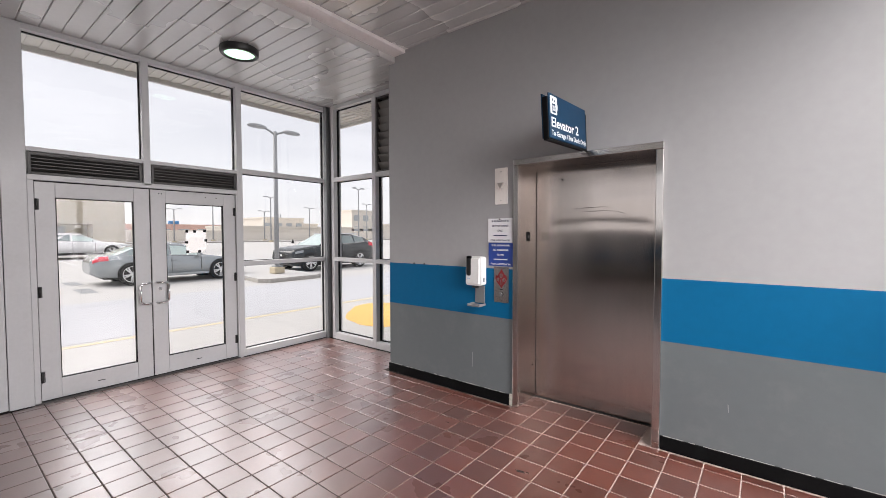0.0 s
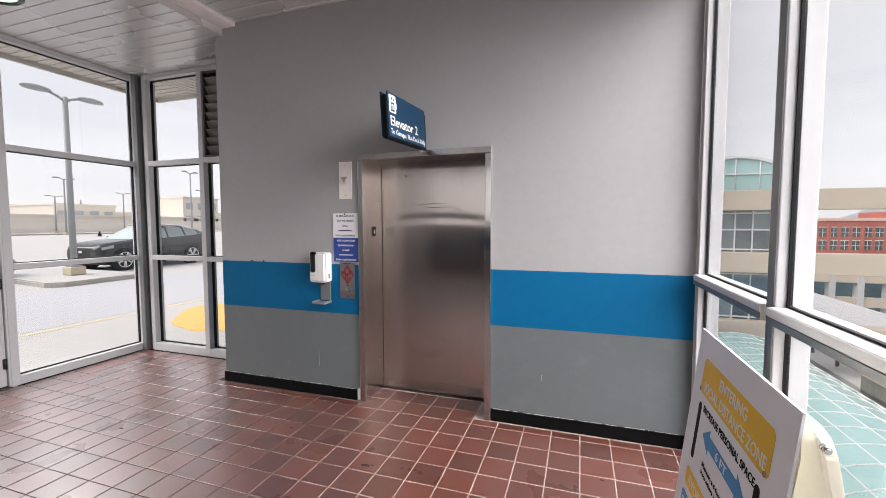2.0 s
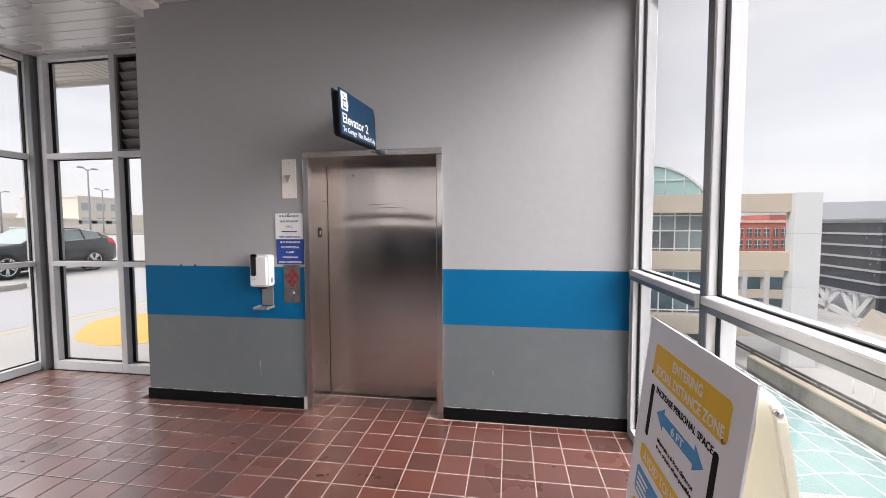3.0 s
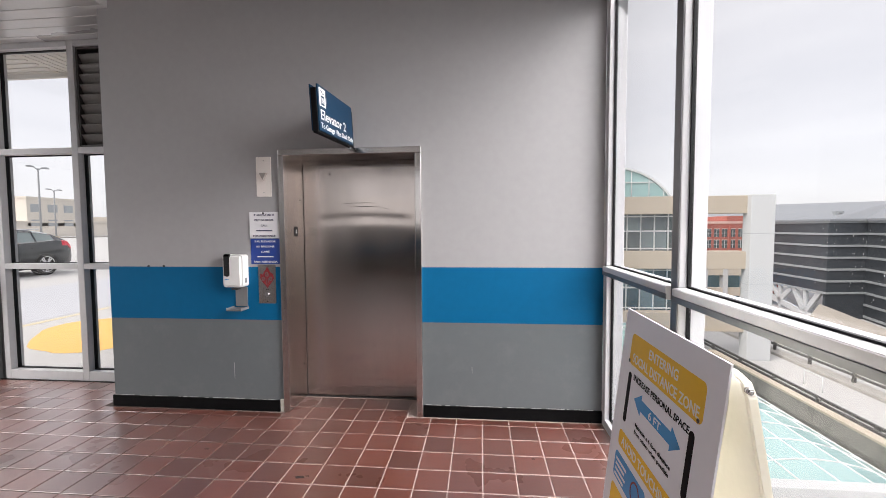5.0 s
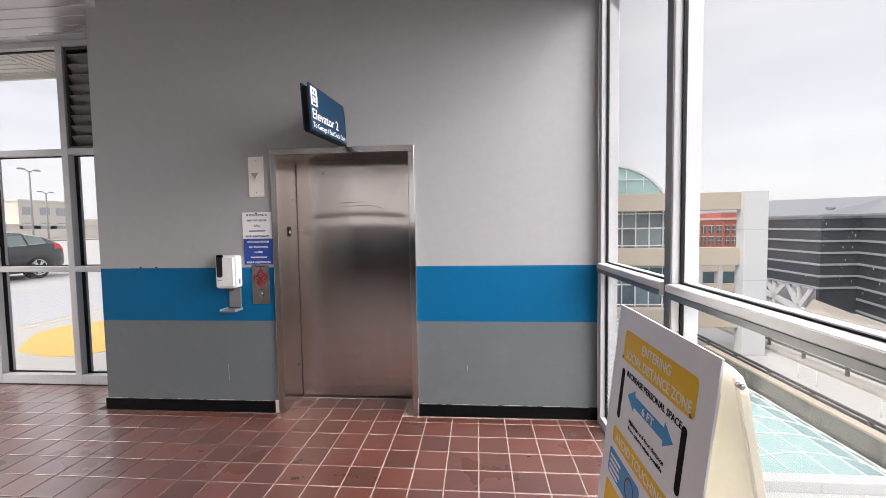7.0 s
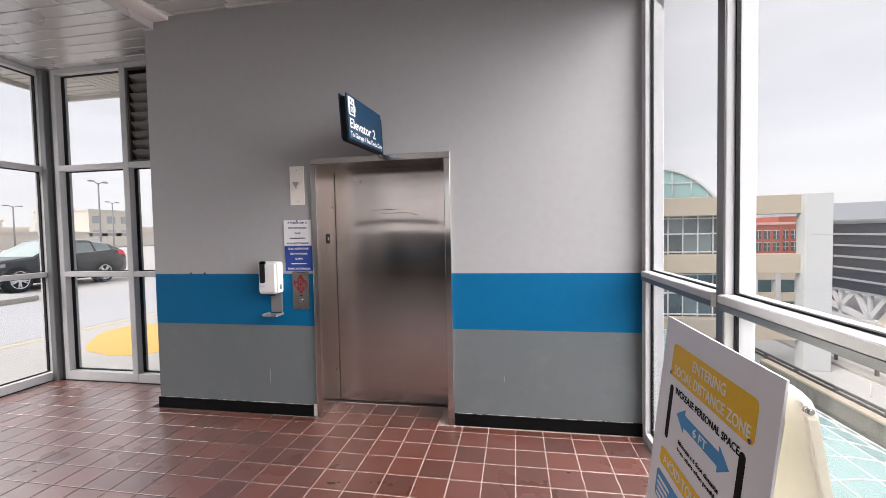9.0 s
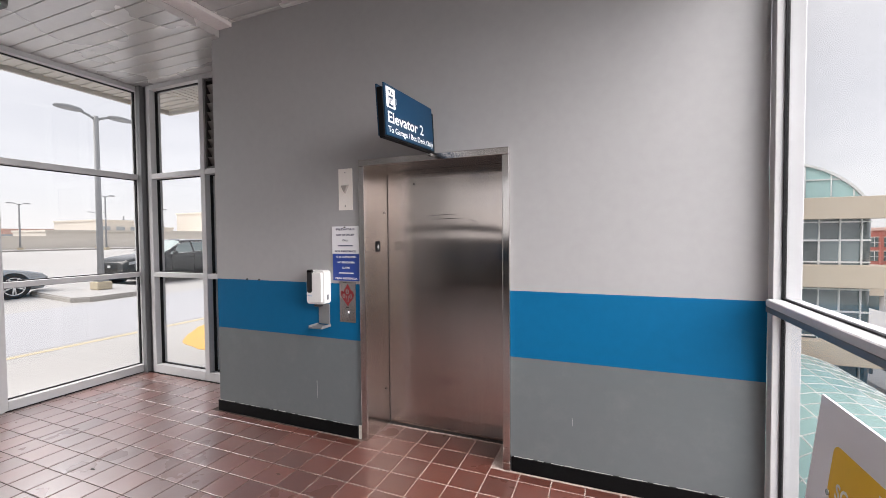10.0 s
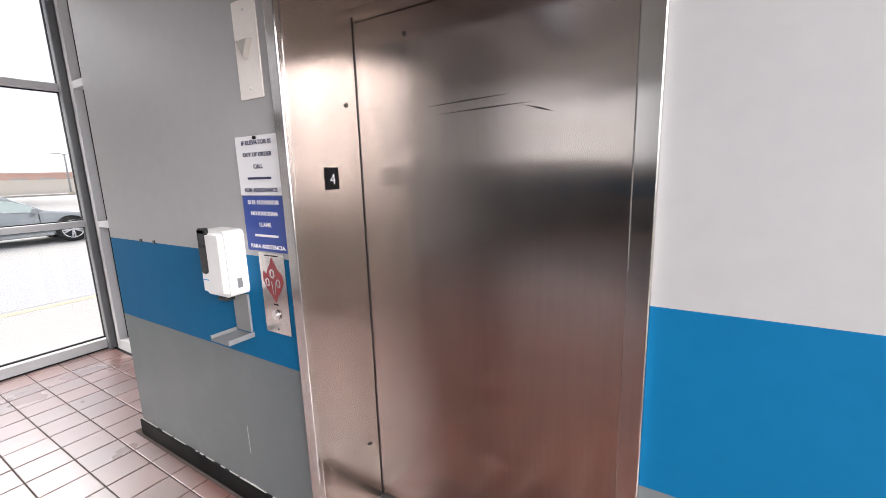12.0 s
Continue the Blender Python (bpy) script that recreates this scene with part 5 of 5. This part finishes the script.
    if suv:
        gr = part("grille", box(B(), -0.40, 0.40, -0.006, 0.05, 0.40, 0.74, 0.02), M_TYRE, c, "dark radiator grille")
        part("badge", box(B(), -0.07, 0.07, -0.03, -0.015, 0.62, 0.70, 0.01), M_RIM, gr)
        for s in (-1, 1):
            part("roof_rail", tube(B(), (s * width * 0.34, length * 0.45, st[5][3] + 0.01), (s * width * 0.34, length * 0.78, st[7][3] + 0.02), 0.018, n=8), M_RIM, c)
    part("underbody", box(B(), -width * 0.4, width * 0.4, 0.3, length - 0.3, 0.2, 0.34), M_TYRE, c)
    return c


SEDAN = [(0.0, 0.30, 0.58, 0.60, 0.72, 0.60), (0.03, 0.20, 0.68, 0.71, 0.86, 0.72), (0.12, 0.18, 0.78, 0.81, 0.96, 0.8), (0.27, 0.19, 0.88, 0.91, 1.0, 0.84),
         (0.30, 0.19, 0.90, 0.94, 1.0, 0.80), (0.44, 0.19, 0.92, 1.36, 1.0, 0.64), (0.55, 0.19, 0.93, 1.41, 1.0, 0.64), (0.68, 0.19, 0.94, 1.38, 1.0, 0.63),
         (0.76, 0.20, 0.96, 1.25, 0.99, 0.64), (0.87, 0.21, 0.98, 1.01, 0.97, 0.80), (0.955, 0.26, 0.96, 1.0, 0.88, 0.78), (0.988, 0.34, 0.86, 0.90, 0.74, 0.66), (1.0, 0.40, 0.74, 0.77, 0.62, 0.56)]
SUV = [(0.0, 0.34, 0.74, 0.78, 0.70, 0.58), (0.025, 0.24, 0.84, 0.89, 0.86, 0.72), (0.10, 0.23, 0.92, 0.97, 0.96, 0.82), (0.24, 0.23, 0.99, 1.04, 1.0, 0.84),
       (0.275, 0.23, 1.01, 1.06, 1.0, 0.82), (0.45, 0.23, 1.04, 1.54, 1.0, 0.68), (0.57, 0.23, 1.07, 1.60, 1.0, 0.68), (0.72, 0.23, 1.11, 1.55, 1.0, 0.66),
       (0.86, 0.24, 1.17, 1.42, 0.98, 0.66), (0.95, 0.27, 1.14, 1.19, 0.93, 0.74), (0.985, 0.34, 0.98, 1.02, 0.88, 0.72), (1.0, 0.42, 0.76, 0.80, 0.82, 0.68)]
SEDAN = [(y, a, b * 0.91, c * 0.91, d, e) for y, a, b, c, d, e in SEDAN]

WAGON = [(y, a, b * 0.87, c * 0.87, d, e) for y, a, b, c, d, e in SUV]


def parked(x, y_nose, z, yaw):
    return pose(x, y_nose, z, 0, 0, yaw)


vehicle("car", "silver-blue saloon car parked on the deck", M_SILVER, 4.3, 1.76, 2.53, 0.83, 0.33, SEDAN, parked(-15.85, 7.32, deck_z(-15.9), 178))
vehicle("car", "black crossover car parked beside the traffic island", M_CARBLACK, 4.62, 1.86, 2.76, 0.76, 0.365, SUV, parked(-15.85, 9.25, deck_z(-15.85), 3), True)
vehicle("car", "white sport utility vehicle parked by the stair tower", M_CARWHITE, 4.7, 1.9, 2.8, 0.86, 0.34, WAGON, parked(-29.9, 7.5, deck_z(-29.9), 180), True)


# ---- far skyline, west ----
def far_block(name, label, x0, x1, y0, y1, z0, z1, mat, cols=0, rows_=0, win=M_HAZE):
    b = thing(name, label, "building", pose((x0 + x1) / 2, (y0 + y1) / 2, z0))
    w, d, h = x1 - x0, y1 - y0, z1 - z0
    part("wall", box(B(), -w / 2, w / 2, -d / 2, d / 2, 0, h), mat, b)
    part("roof", box(B(), -w / 2 - 0.2, w / 2 + 0.2, -d / 2 - 0.2, d / 2 + 0.2, h, h + 0.4), mat, b)
    for i in range(cols):
        for k in range(rows_):
            y = -d / 2 + d * (i + 0.5) / cols
            part("window", box(B(), w / 2 - 0.05, w / 2 + 0.05, y - d / cols * 0.3, y + d / cols * 0.3, h - 1.2 - k * 3.5 - 1.8, h - 1.2 - k * 3.5), win, b)
    return b


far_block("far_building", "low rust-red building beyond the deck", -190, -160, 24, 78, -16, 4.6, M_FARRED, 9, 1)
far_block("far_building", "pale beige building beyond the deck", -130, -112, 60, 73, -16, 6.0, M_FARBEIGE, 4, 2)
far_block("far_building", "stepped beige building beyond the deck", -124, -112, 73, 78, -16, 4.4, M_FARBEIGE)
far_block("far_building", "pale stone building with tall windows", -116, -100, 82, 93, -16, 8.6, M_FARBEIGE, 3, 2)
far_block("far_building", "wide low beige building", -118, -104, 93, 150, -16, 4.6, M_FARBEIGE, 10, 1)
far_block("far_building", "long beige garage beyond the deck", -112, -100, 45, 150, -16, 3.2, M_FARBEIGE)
tank = thing("water_tank", "pair of blue water tanks on a far roof", "tank", pose(-165, 55.5, 5.0))
for s in (-1, 1):
    part("tank", tube(B(), (0, s * 0.95, -0.4), (0, s * 0.95, 1.3), 0.75, n=18), M_TANK, tank)
crane = thing("tower_crane", "thin grey tower crane on the horizon", "crane", pose(-240, 140, -16))
part("mast", box(B(), -0.25, 0.25, -0.25, 0.25, 0, 30), M_POLE, crane)
part("jib", box(B(), -0.15, 0.15, -8, 14, 25.0, 25.3), M_POLE, crane)
part("counterweight", box(B(), -0.5, 0.5, -8, -6.5, 24, 25.2), M_POLE, crane)

# ---- outside, east: glass vault, roadway, garage and offices ----
bm = B()
box(bm, 1.1, 15.2, -12, 11.2, -5.9, -5.45)
box(bm, 3.0, 14.2, 10.9, 11.3, -5.45, -5.15, 0.02)
for x in np.arange(3.8, 14, 1.6):
    box(bm, x, x + 0.02, 10.88, 11.32, -5.44, -5.146)
solid("lower_roof", bm, M_COLUMN, "white lower roof with a metal curb", "roof", "structure")

vault = thing("glass_vault", "pale green glass barrel vault with white glazing bars", "skylight", pose(9.2, 11.2, -10.35))
VR, STEP, BAYS = 5.2, radians(10), 16
for i in range(BAYS):
    for k in range(-7, 7):
        a0, a1 = k * STEP + 0.004, (k + 1) * STEP - 0.004
        y0, y1 = i * 18.3 / BAYS + 0.02, (i + 1) * 18.3 / BAYS - 0.02
        bm = B()
        q = [(VR * math.sin(a), y, VR * math.cos(a)) for a, y in ((a0, y0), (a1, y0), (a1, y1), (a0, y1))]
        up = [bm.verts.new(p) for p in q]
        dn = [bm.verts.new((p[0] * 0.997, p[1], p[2] * 0.997)) for p in q]
        bm.faces.new(up)
        bm.faces.new(dn[::-1])
        for j in range(4):
            bm.faces.new((up[(j + 1) % 4], up[j], dn[j], dn[(j + 1) % 4]))
        bmesh.ops.recalc_face_normals(bm, faces=bm.faces[:])
        part("pane", bm, M_TEAL, vault)
for k in range(-7, 8):
    a = k * STEP
    part("glazing_bar", tube(B(), (VR * math.sin(a), 0, VR * math.cos(a)), (VR * math.sin(a), 18.3, VR * math.cos(a)), 0.03, n=6), M_MULL, vault)
for i in range(BAYS + 1):
    y = i * 18.3 / BAYS
    bm = B()
    pts = [(VR * math.sin(a), y, VR * math.cos(a)) for a in np.linspace(-7 * STEP, 7 * STEP, 22)]
    for p, q in zip(pts, pts[1:]):
        tube(bm, p, q, 0.028, n=6)
    part("rib", bm, M_MULL, vault)
bm = B()
prism(bm, [((VR - 0.1) * math.sin(a), (VR - 0.1) * math.cos(a)) for a in np.linspace(-7 * STEP, 7 * STEP, 22)], 0.03, 0.10)
part("end_wall", bm, M_MULL, vault)

# roadway with its parapet and rails
bm = B()
box(bm, 15.2, 30.0, -30, 29.5, -8.6, -7.7)
box(bm, 15.2, 30.0, 30.6, 150, -8.6, -7.7)
box(bm, 15.2, 18.0, 29.5, 30.6, -8.6, -7.7)
box(bm, 19.65, 30.0, 29.5, 30.6, -8.6, -7.7)
solid("roadway", bm, M_CONC, "pale concrete upper roadway", "road", "structure")
bm = B()
box(bm, 15.2, 15.62, -30, 28.9, -8.6, -6.92)
box(bm, 15.16, 15.60, -30, 28.9, -6.92, -6.80, 0.02, 1)
solid("roadway_parapet", bm, (M_STAINED, M_BEIGE), "stained concrete parapet with a beige coping", "parapet", "structure")


def guard_rail(x, z, height, label, y0, y1, step):
    g = thing("guard_rail", label, "guard rail", pose(x, 0, z), "roadway rails")
    for h in (height, height - 0.22):
        part("rail", box(B(), -0.06, 0.06, y0, y1, h - 0.13, h, 0.01), M_GUARD, g)
    y = y0
    while y <= y1:
        part("post", box(B(), -0.075, 0.075, y - 0.075, y + 0.075, 0, height - 0.02), M_GUARD, g)
        y += step
    return g


guard_rail(16.1, -7.7, 1.0, "dark steel guard rail inside the parapet", 0, 60, 3.0)
guard_rail(21.2, -7.7, 0.9, "grey steel guard rail along the roadway", 6, 60, 3.2)
bm = B()
box(bm, 20.7, 21.6, -30, 100, -7.7, -7.5, 0.03)
solid("median", bm, M_CONC_DARK, "low concrete median under the guard rail", "kerb", "structure")
for y in (14.5, 19.0, 24.0):
    p = thing("hoop_rail", "thin white hoop rail on the roadway", "rail", pose(18.6, y, -7.7), "hoop rails")
    part("hoop", bent_tube(B(), [(0, 0, 0), (0, 0, 0.85), (0, 1.3, 0.85), (0, 1.3, 0)], 0.03, 8), M_MULL, p)
bm = B()
box(bm, 30.0, 75.0, -30, 150, -14.4, -13.8)
solid("lower_road", bm, M_CONC, "pale lower road", "road", "structure")

# portal building across the roof
fac = thing("office_block", "beige banded building with dark ribbon windows", "building", pose(-0.15, 30, -0.60))
for z0, z1 in ((3.0, 4.22), (-0.87, 0.38), (-5.25, -3.95)):
    part("band", box(B(), -6, 18.3, 0, 1.1, z0, z1, 0.03), M_BEIGE, fac, "beige precast band")
part("column", box(B(), 18.2, 19.75, -0.4, 0.5, -15.3, 4.26, 0.04), M_COLUMN, fac, "tall pale grey column")
for z in (1.6, -1.9, -5.0):
    part("joint", box(B(), 18.19, 19.76, -0.405, 0.505, z, z + 0.03), M_BAND, fac)
for z0, z1 in ((0.38, 3.0), (-3.95, -0.87), (-8.6, -5.25)):
    gl = part("glazing", box(B(), -6, 13.3, 1.0, 1.05, z0, z1), M_FACGLASS, fac, "dark ribbon glazing")
    for x in np.arange(-5.6, 13.0, 0.95):
        for a, b in ((z0, (z0 + z1) / 2 + 0.1), ((z0 + z1) / 2 + 0.1, z1)):
            part("pane", box(B(), x, min(x + 0.95, 13.3), 0.9, 0.99, a, b), M_FACPANE, gl)
    bm = B()
    tube(bm, (13.3, 1.7, z0), (13.3, 1.7, z1), 0.8, n=24)
    part("curved_end", bm, M_FACGLASS, fac)
    part("mullion", box(B(), -6, 13.8, 0.80, 0.9, (z0 + z1) / 2 + 0.05, (z0 + z1) / 2 + 0.15), M_MULL, gl)
    part("mullion", box(B(), -6, 13.8, 0.80, 0.9, z0 + 0.12, z0 + 0.2), M_MULL, gl)
    part("mullion", box(B(), -6, 13.8, 0.80, 0.9, z1 - 0.2, z1 - 0.12), M_MULL, gl)
    for x in np.arange(-5.6, 13.6, 0.95):
        part("mullion", box(B(), x - 0.028, x + 0.028, 0.78, 0.9, z0, z1), M_MULL, gl)
    part("room_back", box(B(), -6, 13.1, 6, 6.2, z0, z1), M_CONC_DARK, fac)
# arched glass roof behind the top band
dome = thing("arched_glass_roof", "pale green arched glass roof with white ribs", "skylight", pose(10.3, 34, 0.95))
DR = 5.25
ang = [radians(d) for d in range(-64, 65, 16)]
for a0, a1 in zip(ang, ang[1:]):
    bm = B()
    q = [(DR * math.sin(a), y, DR * math.cos(a)) for a, y in ((a0, 0), (a1, 0), (a1, 12), (a0, 12))]
    bm.faces.new([bm.verts.new(p) for p in q])
    prism(bm, [(DR * math.sin(a0), DR * math.cos(a0)), (DR * math.sin(a1), DR * math.cos(a1)), (DR * math.sin(a1), 2.4), (DR * math.sin(a0), 2.4)], 0.0, 0.05)
    part("pane", bm, M_TEAL, dome)
    part("rib", tube(B(), (DR * math.sin(a1), -0.05, DR * math.cos(a1)), (DR * math.sin(a1), -0.05, 2.5), 0.04, n=6), M_MULL, dome)
arc = np.linspace(-1.12, 1.12, 40)
rim = [(q * math.sin(a), q * math.cos(a)) for q, seq in ((DR + 0.06, arc), (DR - 0.09, arc[::-1])) for a in seq]
bm = B()
for k in range(39):
    prism(bm, [rim[k], rim[k + 1], rim[78 - k], rim[79 - k]], -0.16, 0.0)
part("arch", bm, M_MULL, dome)
part("tie", box(B(), -3.3, 3.3, -0.1, 0.0, 4.02, 4.1), M_MULL, dome)

# brick hotel behind the portal
hotel = thing("brick_building", "red brick building with white-framed windows", "building", pose(49.6, 92, -19.0))
part("wall", box(B(), -12, 12, 0, 14, 0, 21.0), M_BRICK, hotel)
part("roof", box(B(), -12.2, 12.2, -0.2, 14, 21.0, 21.5), M_FARRED, hotel)
part("roof", box(B(), 2, 7, -0.1, 10, 21.5, 22.6), M_BRICK, hotel)
for i in range(15):
    for k in range(5):
        x, z = -11.2 + i * 1.6, 18.2 - k * 2.35
        w = part("window", box(B(), x - 0.5, x + 0.5, -0.05, 0.1, z, z + 1.65), M_FACGLASS, hotel)
        part("frame", box(B(), x - 0.6, x + 0.6, -0.12, -0.04, z + 1.64, z + 1.76), M_FARBEIGE, w)
        part("frame", box(B(), x - 0.03, x + 0.03, -0.1, -0.04, z, z + 1.65), M_MULL, w)
        part("frame", box(B(), x - 0.6, x + 0.6, -0.12, -0.04, z + 0.75, z + 0.81), M_MULL, w)
    if i % 3 == 2:
        part("bay", box(B(), -11.2 + i * 1.6 + 0.62, -11.2 + i * 1.6 + 0.98, -0.5, 0, 2, 20.6), M_BRICK, hotel)

# open garage under the hotel
gar = thing("parking_garage", "beige open-sided garage with dark gaps", "building", pose(0, 72, -1.5))
for z in (-5.2, -8.6):
    part("spandrel", box(B(), 24, 47.4, 0, 1, z, z + 1.3), M_BEIGE, gar)
for x in np.arange(24, 47.4, 3.2):
    part("pier", box(B(), x, x + 0.7, -0.2, 1.0, -12, -3.9), M_CONC, gar)
part("shade_backing", box(B(), 24, 47.4, 6, 7, -12, -3.9), M_FACGLASS, gar)

# long dark office building: a long flank, a notch and a nearer flank
office = thing("dark_office", "long black-glazed office building with grey bands", "building", pose(0, 0, -1.4))
N_END, K1, K2, S_END = Vector((56.1, 91.9, 0)), Vector((55.52, 71.51, 0)), Vector((61.81, 72.07, 0)), Vector((50.6, 33.7, 0))


def flank_frame(p, q):
    d = (q - p).normalized()
    return Matrix(((d.x, -d.y, 0, p.x), (d.y, d.x, 0, p.y), (0, 0, 1, 0), (0, 0, 0, 1))), (q - p).length


for p, q, low, storeys in ((S_END, K2, -14.5, 9), (K2, K1, -14.5, 7), (K1, N_END, -8.0, 7)):
    m, ln = flank_frame(p, q)
    gl = part("curtain_wall", box(B(), 0, ln, -0.5, 0, low, 3.7), M_DARKGLASS, office, "black curtain wall", m)
    for k in range(storeys):
        z = 3.6 - 1.917 * k
        part("band", box(B(), -0.1, ln + 0.1, -0.05, 0.16, z - 0.34, z), M_BAND, gl, "grey metal band")
    part("eave", box(B(), -0.2, ln + 0.2, -0.3, 0.45, 3.6, 3.95), M_ROOF, gl, "pale roof edge")
rf = B()
v = [rf.verts.new(c) for c in ((50.3, 33.7, 3.95), (61.4, 72.0, 3.95), (55.2, 71.3, 3.95), (56.9, 120, 3.95), (70, 125, 8.6), (70, 76, 7.0), (64, 31, 6.6))]
for f in ((0, 1, 5, 6), (1, 2, 5), (2, 3, 4, 5)):
    rf.faces.new([v[k] for k in f])
bmesh.ops.recalc_face_normals(rf, faces=rf.faces[:])
ext = bmesh.ops.extrude_face_region(rf, geom=rf.faces[:])
bmesh.ops.translate(rf, verts=[g for g in ext["geom"] if isinstance(g, bmesh.types.BMVert)], vec=(0, 0, -0.25))
bmesh.ops.recalc_face_normals(rf, faces=rf.faces[:])
roof = part("roof", rf, M_ROOF, office, "grey pitched metal roof")
vent = part("roof_vent", box(B(), 58.2, 59.4, 73.6, 74.4, 5.0, 5.25), M_BAND, roof)
for x in (58.3, 59.2):
    part("leg", box(B(), x, x + 0.12, 73.7, 74.3, 4.2, 5.0), M_BAND, vent)

# white truss that carries the long flank
m, ln = flank_frame(K1, N_END)
tr = thing("truss", "white triangulated truss under the dark offices", "truss", Matrix.Translation((0, 0, -1.4)) @ m)


def member(name, u0, z0, u1, z1, w):
    a, b = Vector((u0, 0, z0)), Vector((u1, 0, z1))
    side = Vector((-(b - a).z, 0, (b - a).x)).normalized() * w / 2
    return part(name, prism(B(), [(c.x, c.z) for c in (a - side, b - side, b + side, a + side)], -0.55, -0.1), M_COLUMN, tr)


member("chord", 20.0, -9.6, 3.2, -12.7, 1.0)
for u0, z0, u1, z1 in ((1.4, -8.0, 4.6, -12.1), (7.7, -8.0, 5.0, -11.9), (7.7, -8.0, 10.8, -10.9), (13.5, -8.0, 11.1, -10.8), (14.2, -8.0, 17.0, -10.0)):
    member("diagonal", u0, z0, u1, z1, 0.8)
for u, z in ((4.7, -12.4), (10.9, -13.4), (17.1, -13.4)):
    member("post", u, -8.0, u, z, 0.65)
bm = B()
top = [(54.6, 71.4, -10.0), (56.2, 61.3, -12.0), (49.0, 34.0, -13.6)]
low = [(51.2, 69.5, -12.4), (50.6, 58.7, -13.0), (44.0, 34.0, -14.4)]
for k in range(2):
    bm.faces.new([bm.verts.new(p) for p in (top[k], top[k + 1], low[k + 1], low[k])])
bmesh.ops.remove_doubles(bm, verts=bm.verts[:], dist=0.01)
ext = bmesh.ops.extrude_face_region(bm, geom=bm.faces[:])
bmesh.ops.translate(bm, verts=[g for g in ext["geom"] if isinstance(g, bmesh.types.BMVert)], vec=(0, 0, -3.5))
bmesh.ops.recalc_face_normals(bm, faces=bm.faces[:])
solid("embankment", bm, M_TAN, "sloping tan embankment before the dark offices", "embankment", "structure", Matrix.Translation((0, 0, -1.2)))

# ---- floor tiles: nearest the walk as pieces, the rest as one field ----
PITCH, GAP = 0.2065, 0.0072
tile_mesh = {}


def tile_verts(w, d, cx=0.0, cy=0.0, tz=0.0):
    e = 0.0022
    ring = lambda k, z: [(cx + sx * (w / 2 - k), cy + sy * (d / 2 - k), z + tz) for sx, sy in ((-1, -1), (1, -1), (1, 1), (-1, 1))]
    return ring(0, -0.008) + ring(0, -0.0012) + ring(e, 0.0)


TILE_FACES = [(8, 9, 10, 11)] + [(a + i, a + (i + 1) % 4, a + 4 + (i + 1) % 4, a + 4 + i) for a in (0, 4) for i in range(4)]
rnd = random.Random(11)
far_v, far_f = [], []
for i in range(-26, 7):
    for k in range(-50, 6):
        x0, x1 = -0.114 + i * PITCH + GAP / 2, -0.114 + (i + 1) * PITCH - GAP / 2
        y0, y1 = 2.918 + k * PITCH + GAP / 2, 2.918 + (k + 1) * PITCH - GAP / 2
        x0, x1 = max(x0, X_W + 0.06), min(x1, X_E - 0.03)
        y0 = max(y0, Y_S + 0.05)
        mid = (x0 + x1) / 2
        lim = Y_N - 0.055 if mid < X_C else (Y_L + 0.315 if LX0 < mid < LX1 else Y_L - 0.03)
        if LX0 < mid < LX1 and y0 > Y_L - 0.1:
            x0, x1 = max(x0, LX0 + 0.004), min(x1, LX1 - 0.004)
        y1 = min(y1, lim)
        if X_C - 0.12 < mid < X_C and y0 > Y_L - 0.1:
            x1 = min(x1, X_C - 0.02)
        if x1 - x0 < 0.02 or y1 - y0 < 0.02:
            continue
        cx, cy = (x0 + x1) / 2, (y0 + y1) / 2
        tz = rnd.uniform(-0.0006, 0.0006)
        if cy > 1.15:
            key = (round(x1 - x0, 3), round(y1 - y0, 3))
            if key not in tile_mesh:
                me = bpy.data.meshes.new("tile")
                me.from_pydata(tile_verts(*key), [], TILE_FACES)
                me.materials.append(M_TILE)
                tile_mesh[key] = me
            t = new("tile", tile_mesh[key])
            t.parent = floor
            t.matrix_basis = pose(cx, cy, tz, rnd.uniform(-0.12, 0.12), rnd.uniform(-0.12, 0.12))
        else:
            n0 = len(far_v)
            far_v += tile_verts(x1 - x0, y1 - y0, cx, cy, tz)
            far_f += [tuple(n0 + q for q in f) for f in TILE_FACES]
me = bpy.data.meshes.new("tile_field")
me.from_pydata(far_v, [], far_f)
me.materials.append(M_TILE_FAR)
field = new("tile_field", me)
field.parent = floor
tagged(field, "red quarry tiles", kind="stuff")

# dark scuffs on the floor
M_SCUFF = material("dark scuff", (0.03, 0.022, 0.02), 0.7, vary=0.3, scale=30)
rnd = random.Random(21)
for x, y, w in ((-1.25, 2.36, 0.075), (-1.205, 2.375, 0.03), (0.22, 2.68, 0.03), (-2.05, 2.62, 0.04), (0.02, 2.15, 0.025), (-0.45, 1.9, 0.03), (-3.3, 2.2, 0.05), (0.477, 3.108, 0.016)):
    bm = B()
    pts = [(x + w * 0.5 * math.cos(a) * rnd.uniform(0.5, 1.1), y + w * 0.22 * math.sin(a) * rnd.uniform(0.4, 1.2)) for a in np.linspace(0, 2 * math.pi, 14, endpoint=False)]
    f = bm.faces.new([bm.verts.new((p, q, 0.0016)) for p, q in pts])
    r = bmesh.ops.extrude_face_region(bm, geom=[f])
    bmesh.ops.translate(bm, verts=[g for g in r["geom"] if isinstance(g, bmesh.types.BMVert)], vec=(0, 0, -0.001))
    bmesh.ops.recalc_face_normals(bm, faces=bm.faces[:])
    part("scuff", bm, M_SCUFF, floor, "dark scuff mark on a tile")
